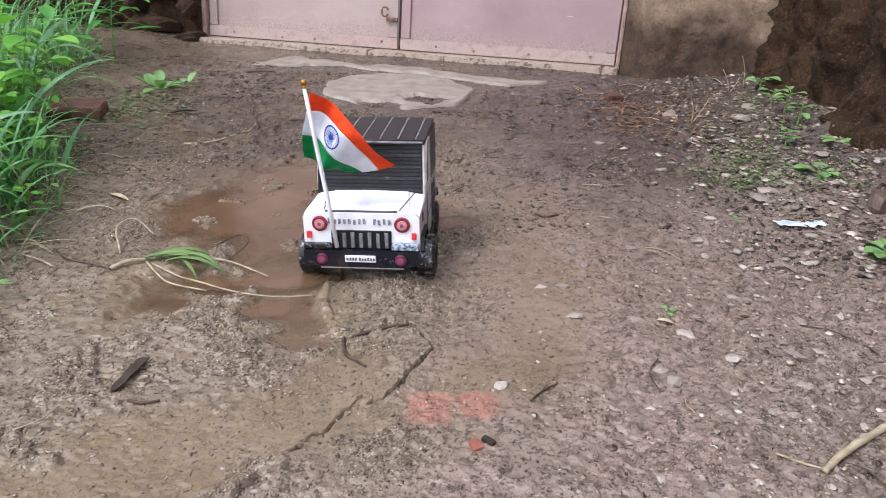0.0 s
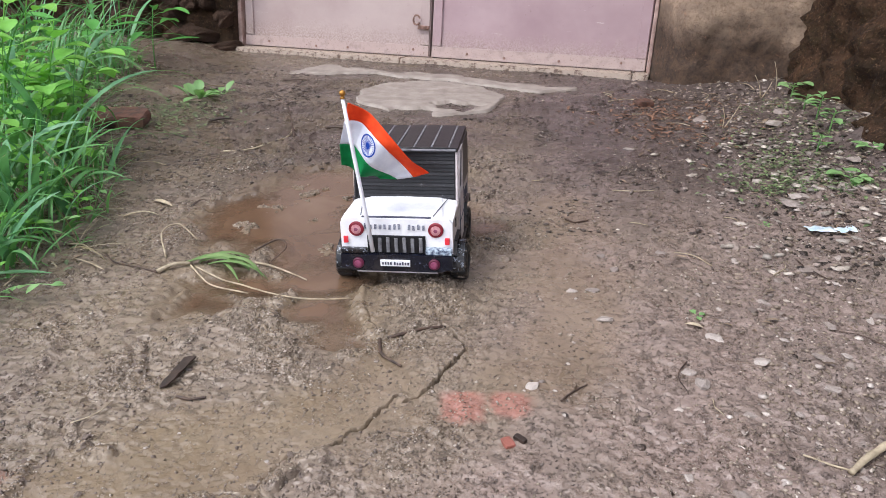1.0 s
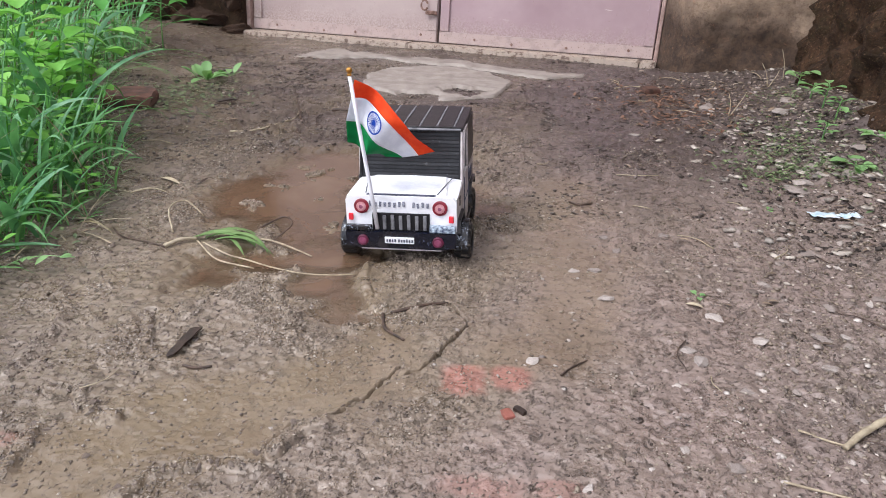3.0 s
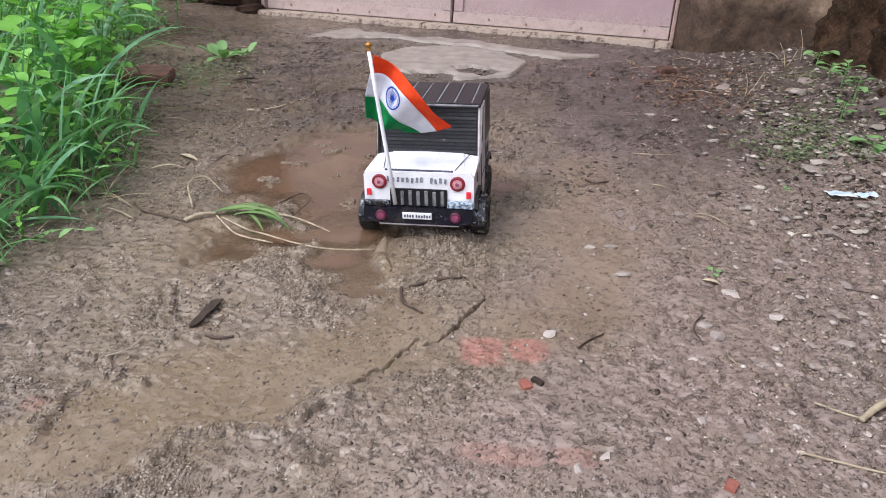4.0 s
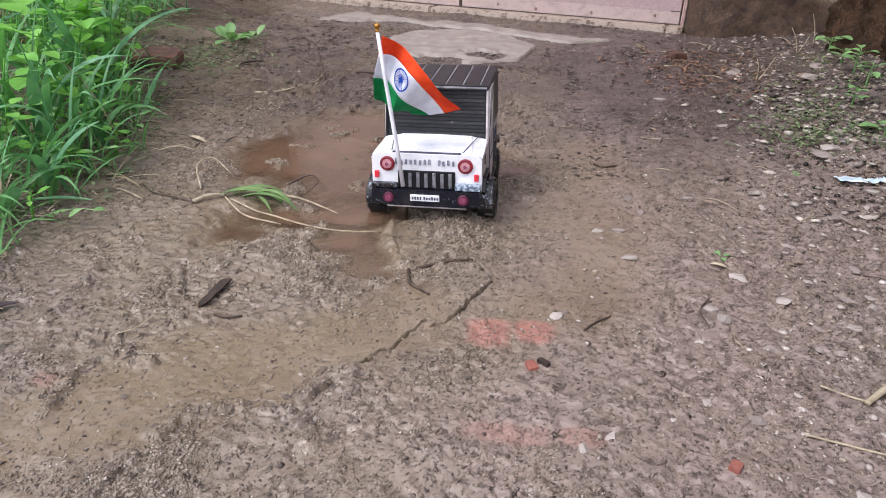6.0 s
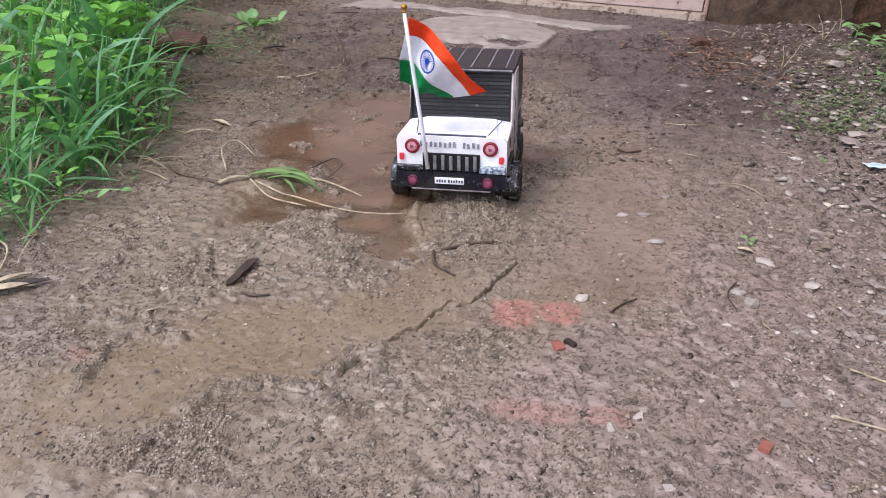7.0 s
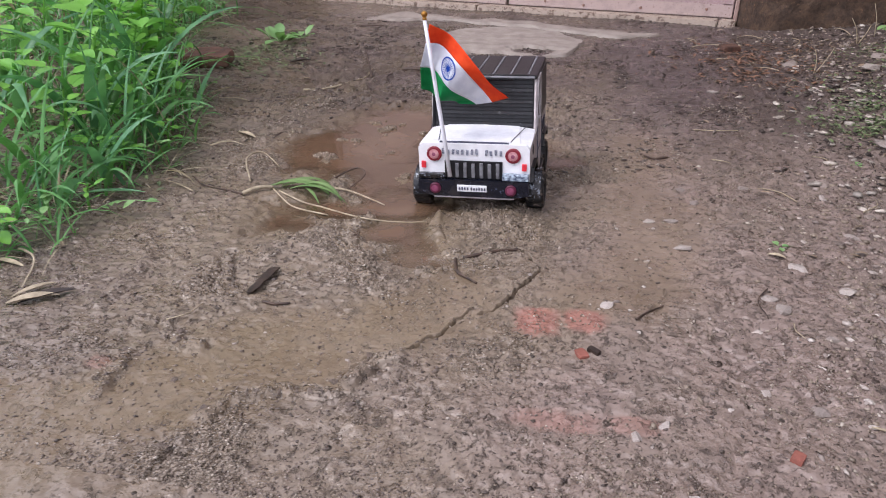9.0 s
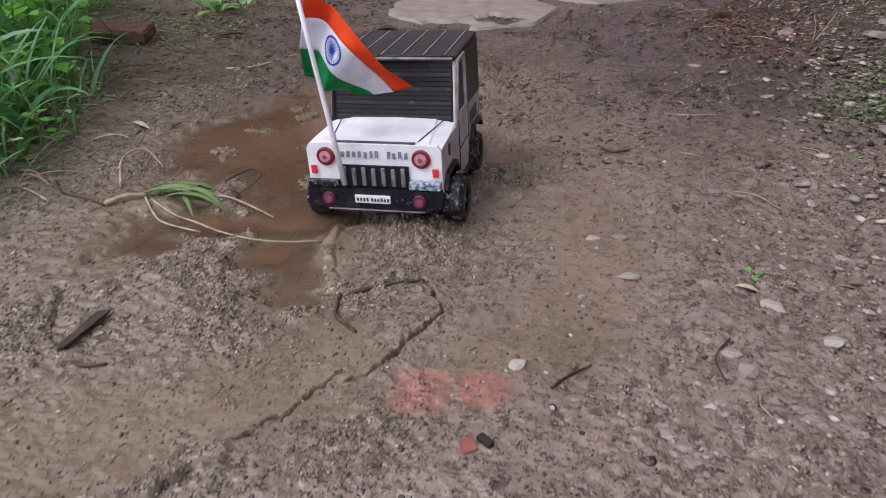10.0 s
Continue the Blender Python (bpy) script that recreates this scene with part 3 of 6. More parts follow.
def height(u, v):
    u, v = np.asarray(u, float), np.asarray(v, float)
    z = 0.010 * fbm(u, v, 3.5, 3) + 0.0035 * fbm(u, v, 13, 4, 0.5)
    silt, crumb = silt_zone(u, v), crumbly(u, v)
    rough = (0.0026 + 0.0048 * crumb + 0.0020 * gravel_zone(u, v)) * fbm(u, v, 85, 4, 0.65) - 0.0030 * np.clip(0.10 - np.abs(fbm(u, v, 26, 4, 0.6)), 0, 1) * 10 * step(0.0, 0.25, fbm(u, v, 5, 2))
    z = z * (1 - 0.6 * silt) + rough * (1 - 0.75 * silt * (1 - crumb)) + 0.0025 * crumb
    p = pool(u, v)
    z = z + np.where(p < 0.03, (WATER_Z - 0.005 - z) * (1 - step(-0.012, 0.03, p)), 0)
    # islands of grit that stand out of the water
    z = z + 0.0075 * isle(u, v)
    z = z + 0.010 * (1 - step(0.0, 0.07, np.hypot((u + 0.03) * 0.9, v - 0.875)))
    for line in CRACKS:
        d = near_line(u + 0.008 * fbm(u, v, 45, 4, 0.6), v + 0.008 * fbm(u + 3, v, 45, 4, 0.6), line) + 0.0026 * fbm(u, v, 70, 3)
        z = z - 0.024 * (1 - step(0.0004, 0.0026, d)) + 0.0015 * (1 - step(0.002, 0.010, d))
    for line in RIDGES:
        d = near_line(u, v, line) + 0.008 * fbm(u, v, 60, 3)
        z = z + 0.0028 * (1 - step(0.002, 0.012, d)) - 0.0050 * (1 - step(0.0, 0.0036, np.abs(d - 0.008))) * step(-0.12, 0.05, fbm(u + 7, v, 26, 3))
    # churned soil further up the lane, flat beds under the concrete
    far = step(1.0, 1.4, v) * step(2.5, 2.2, v) * step(-0.10, 0.12, fbm(u, v, 6.5, 4, 0.6)) * (0.3 + 0.7 * step(0.14, 0.26, np.abs(u - 0.2)))
    z = z + 0.016 * step(0.01, 0.08, pool(u, v)) * far * fbm(u, v, 27, 5, 0.65)
    bed = np.minimum(np.hypot((u + 0.145) / 0.235, (v - 2.03) / 0.25), np.hypot((u + 0.16) / 0.52, (v - 2.32 + 0.17 * (u + 0.16)) / 0.11))
    z = z * step(0.85, 1.15, bed) - 0.003 * (1 - step(0.85, 1.15, bed))
    for line, wide in (ROPE, 0.008), (ROPE_B, 0.006):
        d = near_line(u + 0.008 * fbm(u, v, 30, 3), v + 0.008 * fbm(u + 3, v, 30, 3), line)
        z = z + 0.0065 * np.sqrt(np.clip(1 - (d / wide) ** 2, 0, 1)) * (0.75 + 0.8 * fbm(u, v, 40, 3))
    # the banks: debris along the right wall, soil under the grass on the left
    z = z + 0.05 * step(0.48, 0.86, u + 0.1 * fbm(u, v, 5, 3)) * step(0.8, 1.3, v) * (1 - 0.7 * step(1.6, 2.15, v)) + 0.035 * step(0.35, 0.95, -u - 0.05) * step(0.4, 1.0, v) * (1 - step(1.9, 2.4, v) * step(-1.1, -0.9, u))
    # soil heaped against the foot of the plastered pier and of the mud wall
    along, off = (u + 0.945) * 0.974 - (v - 2.773) * 0.2267, -(u + 0.945) * 0.2267 - (v - 2.773) * 0.974 - 0.15
    z = z + 0.016 * np.exp(-np.clip(off, 0, 1) / 0.10) * step(1.52, 1.72, along) * step(3.0, 2.4, v)
    side = 0.775 + 0.05 * (v - 1.30) - u
    z = z + 0.02 * np.exp(-np.clip(side, 0, 1) / 0.05) * step(0.9, 1.4, v) * step(3.0, 2.4, v)
    return z


def on(u, v, dz=0.0, rz=0.0, rx=0.0, ry=0.0):
    """A pose on the lane."""
    return G @ pose(u, v, float(height(u, v)) + dz, rx, ry, rz)


def axis_steps(lo, hi, bands, growth):
    """Grid lines from lo to hi: bands of (from, to, spacing), wider away from them."""
    def gap(x):
        best = 0.022
        for a, b, d in bands:
            off = max(a - x, x - b, 0.0)
            best = min(best, d + growth * off)
        return best
    xs = [lo]
    while xs[-1] < hi:
        xs.append(xs[-1] + gap(xs[-1]))
    return xs


def build_ground():
    far = [4.0, 6.0, 10.0, 20.0, 60.0, 200.0]
    us = axis_steps(-2.2, 1.8, ((-0.095, 0.04, 0.0011), (-0.40, 0.40, 0.0024)), 0.014)
    vs = axis_steps(-0.6, 3.2, ((0.54, 0.735, 0.0011), (0.42, 0.95, 0.0024)), 0.009)
    us = [-x for x in far[::-1]] + us + far
    vs = [-x for x in far[::-1]] + vs + far
    U, V = np.meshgrid(np.array(us), np.array(vs))
    Z = height(U, V)
    away = step(2.8, 9.0, np.hypot(U, V))
    level = -(UP.x * U + UP.y * V) / UP.z
    Z = Z * (1 - away) + level * away
    rows, cols = U.shape
    verts = np.stack([U, V, Z], -1).reshape(-1, 3)
    k = np.arange(rows * cols).reshape(rows, cols)
    faces = np.stack([k[:-1, :-1], k[:-1, 1:], k[1:, 1:], k[1:, :-1]], -1).reshape(-1, 4)
    me = bpy.data.meshes.new("ground")
    me.vertices.add(len(verts))
    me.vertices.foreach_set("co", verts.ravel())
    me.loops.add(faces.size)
    me.loops.foreach_set("vertex_index", faces.ravel())
    me.polygons.add(len(faces))
    me.polygons.foreach_set("loop_start", np.arange(0, faces.size, 4))
    me.update(calc_edges=True)
    me.polygons.foreach_set("use_smooth", [True] * len(faces))
    red = np.zeros_like(U)
    for x, y, rx, ry in ((0.032, 0.624, 0.022, 0.025), (0.078, 0.635, 0.019, 0.022), (0.055, 0.477, 0.034, 0.014), (0.118, 0.480, 0.02, 0.012), (-0.348, 0.487, 0.016, 0.01)):
        d = (np.abs((U - x) / rx) ** 3 + np.abs((V - y) / ry) ** 3) ** (1 / 3) + 0.38 * fbm(U, V, 45, 4, 0.6)
        red = np.maximum(red, (1.0 if y > 0.55 else 0.45) * (1 - step(0.6, 1.25, d)))
    zones = np.stack([silt_zone(U, V), gravel_zone(U, V), 0.74 * red, np.ones_like(U)], -1).reshape(-1, 4)
    layer = me.color_attributes.new("zones", "FLOAT_COLOR", "POINT")
    layer.data.foreach_set("color", zones.astype(np.float32).ravel())
    # Green: far damp and painted shade of the house, dark soil on the banks
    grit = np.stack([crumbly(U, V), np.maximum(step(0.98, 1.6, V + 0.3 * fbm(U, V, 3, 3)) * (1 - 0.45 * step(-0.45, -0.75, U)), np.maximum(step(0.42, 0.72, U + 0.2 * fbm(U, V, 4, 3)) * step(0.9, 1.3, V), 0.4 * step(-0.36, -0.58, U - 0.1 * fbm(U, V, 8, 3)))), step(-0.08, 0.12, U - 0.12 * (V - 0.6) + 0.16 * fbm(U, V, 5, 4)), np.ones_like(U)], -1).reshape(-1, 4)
    layer = me.color_attributes.new("grit", "FLOAT_COLOR", "POINT")
    layer.data.foreach_set("color", grit.astype(np.float32).ravel())
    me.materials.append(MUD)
    ob = new("ground", me)
    ob.matrix_world = G
    tagged(ob, "wet brown muddy lane with grit, silt and cracks", "ground", kind="structure")
    # the puddle: one level sheet, shown where the mud lies lower
    xs, ys = np.arange(-0.52, 0.22, 0.005), np.arange(0.68, 1.42, 0.005)
    X, Y = np.meshgrid(xs, ys)
    P = pool(X, Y)
    bm = bmesh.new()
    shade = bm.verts.layers.float_color.new("depth")
    grid = {}
    for j, i in zip(*np.nonzero(P < 0.04)):
        w = grid[i, j] = bm.verts.new((X[j, i], Y[j, i], WATER_Z))
        d = float(step(0.02, -0.05, P[j, i]))
        w[shade] = (d, d, d, 1)
    for i, j in list(grid):
        q = [grid.get(k) for k in ((i, j), (i + 1, j), (i + 1, j + 1), (i, j + 1))]
        if all(q):
            bm.faces.new(q)
    solo("water", bm, WATER, G, "shallow puddle of still brown muddy water", "puddle", kind="structure")


build_ground()

# ---- the house front: door, sill, walls ----
LB, RB = G @ Vector((-0.945, 2.773, 0.004)), G @ Vector((0.516, 2.433, 0.003))
WIDE = math.hypot(RB.x - LB.x, RB.y - LB.y)
HOUSE = Matrix.Translation((LB.x, LB.y, LB.z)) @ pose(0, 0, 0, 0, 0, math.degrees(math.atan2(RB.y - LB.y, RB.x - LB.x)))
RISE = (RB.z - LB.z) / WIDE


def rough_face(bm, x0, x1, z0, z1, y, thick, amp, cell, seed, round_left=0.0, lean=0.0):
    """A wall with an uneven face towards -y, thickness behind it and closed sides."""
    nx, nz = max(2, int((x1 - x0) / cell)), max(2, int((z1 - z0) / cell))
    front = []
    for j in range(nz + 1):
        row = []
        for i in range(nx + 1):
            x, z = x0 + (x1 - x0) * i / nx, z0 + (z1 - z0) * j / nz
            d = amp * noise.fractal(Vector((x * 7 + seed, z * 7, seed)), 0.8, 2.1, 5) + 0.35 * amp * noise.noise(Vector((x * 40, z * 40, seed)))
            if round_left:
                k = max(0.0, 1 - (x - x0) / round_left)
                d += round_left * 1.1 * k * k
            row.append(bm.verts.new((x, y + d + lean * (z - z0), z)))
        front.append(row)
    back = [[bm.verts.new((v.co.x, y + thick + lean * (z1 - z0), v.co.z)) for v in (r[0], r[-1])] for r in front]
    for j in range(nz):
        for i in range(nx):
            bm.faces.new((front[j][i], front[j][i + 1], front[j + 1][i + 1], front[j + 1][i]))
        bm.faces.new((front[j][0], front[j + 1][0], back[j + 1][0], back[j][0]))
        bm.faces.new((front[j][-1], back[j][1], back[j + 1][1], front[j + 1][-1]))
        bm.faces.new((back[j][0], back[j + 1][0], back[j + 1][1], back[j][1]))
    bm.faces.new([v for v in front[-1]] + [back[-1][1], back[-1][0]])
    bmesh.ops.recalc_face_normals(bm, faces=bm.faces)
    return bm


def build_house():
    tall = 2.05
    # the two leaves
    door = thing("door_1", HOUSE, "closed double door of faded mauve painted sheet metal above a worn sill", "door", kind="structure")
    mid = WIDE * 0.502
    for x0, x1, mat, tag in ((0.020, mid - 0.004, DOOR_BEIGE, "beige faded leaf"), (mid + 0.004, WIDE - 0.016, DOOR_PINK, "mauve scratched leaf")):
        bm = box(bmesh.new(), x0, x1, 0.03, 0.055, RISE * x0 + 0.012, tall, 0.002)
        leaf = part("leaf", bm, mat, door, tag)
        part("bottom_rail", slab(bmesh.new(), [(x0 + 0.002, RISE * x0 + 0.014), (x1 - 0.002, RISE * x1 + 0.014), (x1 - 0.002, RISE * x1 + 0.050), (x0 + 0.002, RISE * x0 + 0.050)], (0.02, 0.029), "y"), RAIL, leaf, "pale worn bottom rail")
        for xa, xb in ((x0 + 0.002, x0 + 0.034), (x1 - 0.034, x1 - 0.002)):
            part("stile", box(bmesh.new(), xa, xb, 0.022, 0.029, RISE * xa + 0.052, tall - 0.01, 0.002), mat, leaf)
        for k in range(4):
            bm = bmesh.new()
            bmesh.ops.create_uvsphere(bm, u_segments=8, v_segments=5, radius=0.0045)
            x = x0 + 0.10 + (x1 - x0 - 0.2) * (k + 0.25 * math.sin(k * 9 + x0)) / 3
            part("rivet", bm, IRON, leaf, m=pose(x, 0.020, RISE * x + 0.031 + 0.006 * math.sin(k * 5)))
    for x0, x1 in ((0.0, 0.017), (WIDE - 0.013, WIDE)):
        part("jamb", box(bmesh.new(), x0, x1, 0.005, 0.10, RISE * x0 - 0.02, tall + 0.03, 0.004), JAMB, door, "weathered brown frame post")
    part("lintel", box(bmesh.new(), 0.018, WIDE - 0.014, 0.005, 0.10, tall + 0.004, tall + 0.05, 0.004), JAMB, door)
    hasp = part("hasp", box(bmesh.new(), mid - 0.045, mid - 0.004, 0.008, 0.02, 0.115, 0.128, 0.003), IRON, door, "rusty iron hasp")
    bm = bmesh.new()
    tube(bm, [(mid - 0.05 + 0.012 * math.cos(a), 0.012, 0.145 + 0.016 * math.sin(a)) for a in np.linspace(0.3, 5.8, 12)], 0.0035, 6)
    part("ring", bm, IRON, hasp)
    # sill in uneven lengths
    sill = thing("threshold", HOUSE, "chipped pale stone door sill, muddy along its foot", "threshold", kind="structure")
    rng = random.Random(5)
    x = 0.0
    while x < WIDE - 0.03:
        w = min(rng.uniform(0.45, 0.8), WIDE - x)
        a, b = RISE * x, RISE * (x + w)
        bm = slab(bmesh.new(), [(x + 0.002, a - 0.06), (x + w - 0.001, b - 0.06), (x + w - 0.001, b + 0.010), (x + 0.002, a + 0.010)], (-0.045 - rng.uniform(0, 0.012), 0.06), "y")
        bmesh.ops.bevel(bm, geom=list(bm.edges), offset=0.004, segments=2, affect="EDGES")
        part("stone", bm, SILL, sill)
        bm = slab(bmesh.new(), [(x + 0.002, a - 0.06), (x + w - 0.002, b - 0.06), (x + w - 0.002, b - 0.012), (x + 0.002, a - 0.012)], (-0.085 - rng.uniform(0, 0.015), -0.06), "y")
        bmesh.ops.bevel(bm, geom=list(bm.edges), offset=0.004, segments=2, affect="EDGES")
        part("stone", bm, SILL, sill)
        x += w
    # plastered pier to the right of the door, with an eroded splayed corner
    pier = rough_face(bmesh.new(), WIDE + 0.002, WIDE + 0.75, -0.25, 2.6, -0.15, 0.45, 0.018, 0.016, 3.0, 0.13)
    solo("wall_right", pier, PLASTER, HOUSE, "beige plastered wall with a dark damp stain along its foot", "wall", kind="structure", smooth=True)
    over = box(bmesh.new(), -0.0, WIDE, 0.0, 0.3, tall + 0.054, 2.6, 0.01)
    solo("wall_above_door", over, PLASTER, HOUSE, "plain plastered wall over the door", "wall", kind="structure")
    left = rough_face(bmesh.new(), -2.6, -0.004, -0.3, 2.6, -0.02, 0.32, 0.05, 0.03, 9.0)
    wall = solo("wall_left", left, EARTH, HOUSE, "dark rubble and mud wall with gaps between its stones", "wall", kind="structure", smooth=True)
    rng = random.Random(11)
    base = []
    for k in range(5):
        bm = bmesh.new()
        bmesh.ops.create_icosphere(bm, subdivisions=3, radius=1.0)
        for v in bm.verts:
            q = v.co.copy()
            s = 1 / max(abs(q.x), abs(q.y), abs(q.z)) ** 0.7
            v.co = q * s * (1 + 0.30 * noise.fractal(q * 1.5 + Vector((k * 9, 0, 0)), 0.6, 2.3, 5))
        base.append(mesh_of("rubble_stone", bm, RUBBLE))
    z = -0.03
    while z < 0.55:
        x, h = -1.5 - rng.random() * 0.1, rng.uniform(0.035, 0.08)
        while x < -0.05:
            w = rng.uniform(0.035, 0.13)
            if rng.random() < 0.38:
                x += w
                continue
            m = pose(x + w / 2, -0.03 + rng.uniform(-0.03, 0.03), z + h / 2 + rng.uniform(-0.012, 0.012), rng.uniform(-25, 25), rng.uniform(-18, 18), rng.uniform(-25, 25)) @ Matrix.Diagonal((w * 0.46, 0.06, h * 0.46, 1))
            part("stone", base[rng.randrange(5)], None, wall, m=m)
            x += w
        z += h
    # unseen overhang, added to shade the front; a far side closes the house
    shade_roof = box(bmesh.new(), -2.7, WIDE + 0.85, -0.75, 0.8, 2.62, 2.68, 0.01)
    solo("roof", shade_roof, BRICK_MUDDY, HOUSE, "unseen roof overhang added to shade the house front", "roof", kind="structure")
    box_room = box(bmesh.new(), -2.6, WIDE + 0.75, 0.55, 0.75, -0.3, 2.6)
    solo("wall_inside", box_room, EARTH, HOUSE, "plain inner wall behind the door", "wall", kind="structure")


build_house()


def mud_wall():
    a, b = G @ Vector((0.775, 1.30, 0)), G @ Vector((0.835, 2.25, 0))
    ang = math.degrees(math.atan2(b.y - a.y, b.x - a.x))
    m = Matrix.Translation(a) @ pose(0, 0, 0, 0, 0, ang + 180)
    # local x runs towards the viewer, the face looks to local -y
    bm = rough_face(bmesh.new(), -0.98, 1.6, -0.15, 1.7, 0.0, 0.4, 0.06, 0.02, 21.0, 0.0, 0.10)
    solo("wall_mud", bm, EARTH, m, "rough brown mud wall, crumbling and damp, along the lane", "wall", kind="structure", smooth=True)


mud_wall()


# ---- worn concrete patches before the door ----
def patch(name, centre, spread, seed, label, holes=()):
    n = 90
    bm = bmesh.new()
    rings = []
    for f in [0.0] + [k / 24 for k in range(1, 24)] + [0.985, 1.0]:
        ring = []
        for k in range(n):
            a = 2 * math.pi * k / n
            q = Vector((math.cos(a), math.sin(a), 0))
            r = 1 + 0.13 * noise.fractal(q * 1.6 + Vector((seed, 0, 0)), 0.7, 2.2, 5)
            x, y = centre[0] + spread[0] * q.x * r * f, centre[1] + spread[1] * q.y * r * f + spread[2] * q.x * r * f
            z = 0.0025 * noise.fractal(Vector((x * 9, y * 9, seed)), 0.8, 2.0, 4) + (0.004 if f < 0.99 else -0.012)
            for hx, hy, hr in holes:
                d = math.hypot((x - hx) * 0.75, y - hy) + 0.02 * noise.noise(Vector((x * 30, y * 30, seed)))
                if d < hr:
                    z -= 0.012
            ring.append(bm.verts.new((x, y, z)))
            if f == 0.0:
                break
        rings.append(ring)
    for k in range(n):
        bm.faces.new((rings[0][0], rings[1][k], rings[1][(k + 1) % n]))
    for r0, r1 in zip(rings[1:], rings[2:]):
        for k in range(n):
            bm.faces.new((r0[k], r1[k], r1[(k + 1) % n], r0[(k + 1) % n]))
    return solo(name, bm, CONCRETE, G, label, "concrete patch", kind="structure", smooth=True)


patch("pavement", (-0.145, 2.035), (0.195, 0.215, -0.02), 4.0, "worn pale concrete patch sunk in the mud", ((-0.062, 1.925, 0.05), (-0.18, 1.845, 0.045)))


def concrete_strip(line, seed, label):
    """A thin ribbon of concrete: u, v and half its width along it, with broken edges."""
    bm = bmesh.new()
    n, rows = 90, []
    for i, p in enumerate(smooth_line(line, n)):
        row = []
        for j in range(-6, 7):
            f = j / 6
            w = max(p.z, 0.002) * (1 + 0.55 * noise.fractal(Vector((p.x * 14, 3 * (j > 0), seed)), 0.8, 2.1, 5))
            x, y = p.x + 0.14 * f * w, p.y + f * w
            z = 0.0025 * noise.fractal(Vector((x * 9, y * 9, seed)), 0.8, 2.0, 4) + (0.004 if abs(j) < 6 and 0 < i < n - 1 else -0.012)
            row.append(bm.verts.new((x, y, z)))
        rows.append(row)
    for r0, r1 in zip(rows, rows[1:]):
        for p, q, c, d in zip(r0, r0[1:], r1[1:], r1):
            bm.faces.new((p, d, c, q))
    solo("pavement", bm, CONCRETE, G, label, "concrete strip", kind="structure", smooth=True)


concrete_strip(((-0.64, 2.295, 0.010), (-0.58, 2.365, 0.070), (-0.53, 2.392, 0.085), (-0.44, 2.400, 0.055), (-0.37, 2.396, 0.025), (-0.28, 2.348, 0.026), (-0.20, 2.354, 0.048), (-0.05, 2.290, 0.045), (0.10, 2.215, 0.044), (0.18, 2.185, 0.035), (0.28, 2.219, 0.010)), 8.0, "narrow strip of pale concrete along the door sill")


# ---- the toy car ----
def wheel(car, x, y, side):
    r, w = 0.0238, 0.023
    wh = part("wheel", tube(bmesh.new(), [(-w * 0.3, 0, 0), (w * 0.3, 0, 0)], r * 0.6, 20), TYRE, car, m=pose(x, y, r - 0.003, 0, 0, 0 if side > 0 else 180))
    bm = bmesh.new()
    profile = [(-w / 2, 0.62), (-w / 2, 0.90), (-w * 0.38, 0.985), (-w * 0.15, 1.0), (w * 0.15, 1.0), (w * 0.38, 0.985), (w / 2, 0.90), (w / 2, 0.66), (w * 0.42, 0.62)]
    n = 36
    rings = []
    for px, pr in profile:
        ring = []
        for k in range(n):
            a = 2 * math.pi * k / n
            lug = 1.0 if 0.95 > pr else (1.035 if k % 3 else 0.965)
            ring.append(bm.verts.new((px, r * pr * lug * math.cos(a), r * pr * lug * math.sin(a))))
        rings.append(ring)
    for r0, r1 in zip(rings, rings[1:]):
        for k in range(n):
            bm.faces.new((r0[k], r0[(k + 1) % n], r1[(k + 1) % n], r1[k]))
    part("tyre", bm, TYRE, wh, "black treaded rubber tyre smeared with mud")
    bm = bmesh.new()
    tube(bm, [(w * 0.30, 0, 0), (w * 0.40, 0, 0)], [r * 0.2, r * 0.17], 14)
    for k in range(5):
        a = 2 * math.pi * k / 5 + 0.3
        box(bm, w * 0.30, w * 0.39, -r * 0.075, r * 0.075, r * 0.12, r * 0.64, 0.0006, Matrix.Rotation(a, 4, "X"), 1)
    part("spokes", bm, RIM, wh, "five dull silver spokes")


def lamp_disc(parent, name, x, z, y, radius, ring_mat, lens_mat, tag):
    bm = bmesh.new()
    tube(bm, [(0, 0.0, 0), (0, -0.0022, 0), (0, -0.003, 0)], [radius, radius, radius * 0.86], 24)
    lamp = part(name, bm, ring_mat, parent, tag, m=pose(x, y, z))
    bm = bmesh.new()
    tube(bm, [(0, -0.0032, 0), (0, -0.0042, 0), (0, -0.0046, 0)], [radius * 0.66, radius * 0.6, radius * 0.2], 20)
    lens = part("lens", bm, lens_mat, lamp)
    if radius > 0.009:
        bm = tube(bmesh.new(), [(0, -0.0047, 0), (0, -0.0050, 0)], [radius * 0.26, radius * 0.2], 12)
        part("bulb", bm, PINK_DARK, lamp, "dull pink centre")
    return lamp


def strip(bm, pts, half, y0, y1):
    """A thin taped edge in the side plane."""
    for (a, b), (c, d) in zip(pts, pts[1:]):
        v = Vector((c - a, d - b))
        nrm = Vector((-v.y, v.x)).normalized() * half
        slab(bm, [(a - nrm.x, b - nrm.y), (c - nrm.x, d - nrm.y), (c + nrm.x, d + nrm.y), (a + nrm.x, b + nrm.y)], (y0, y1), "x")


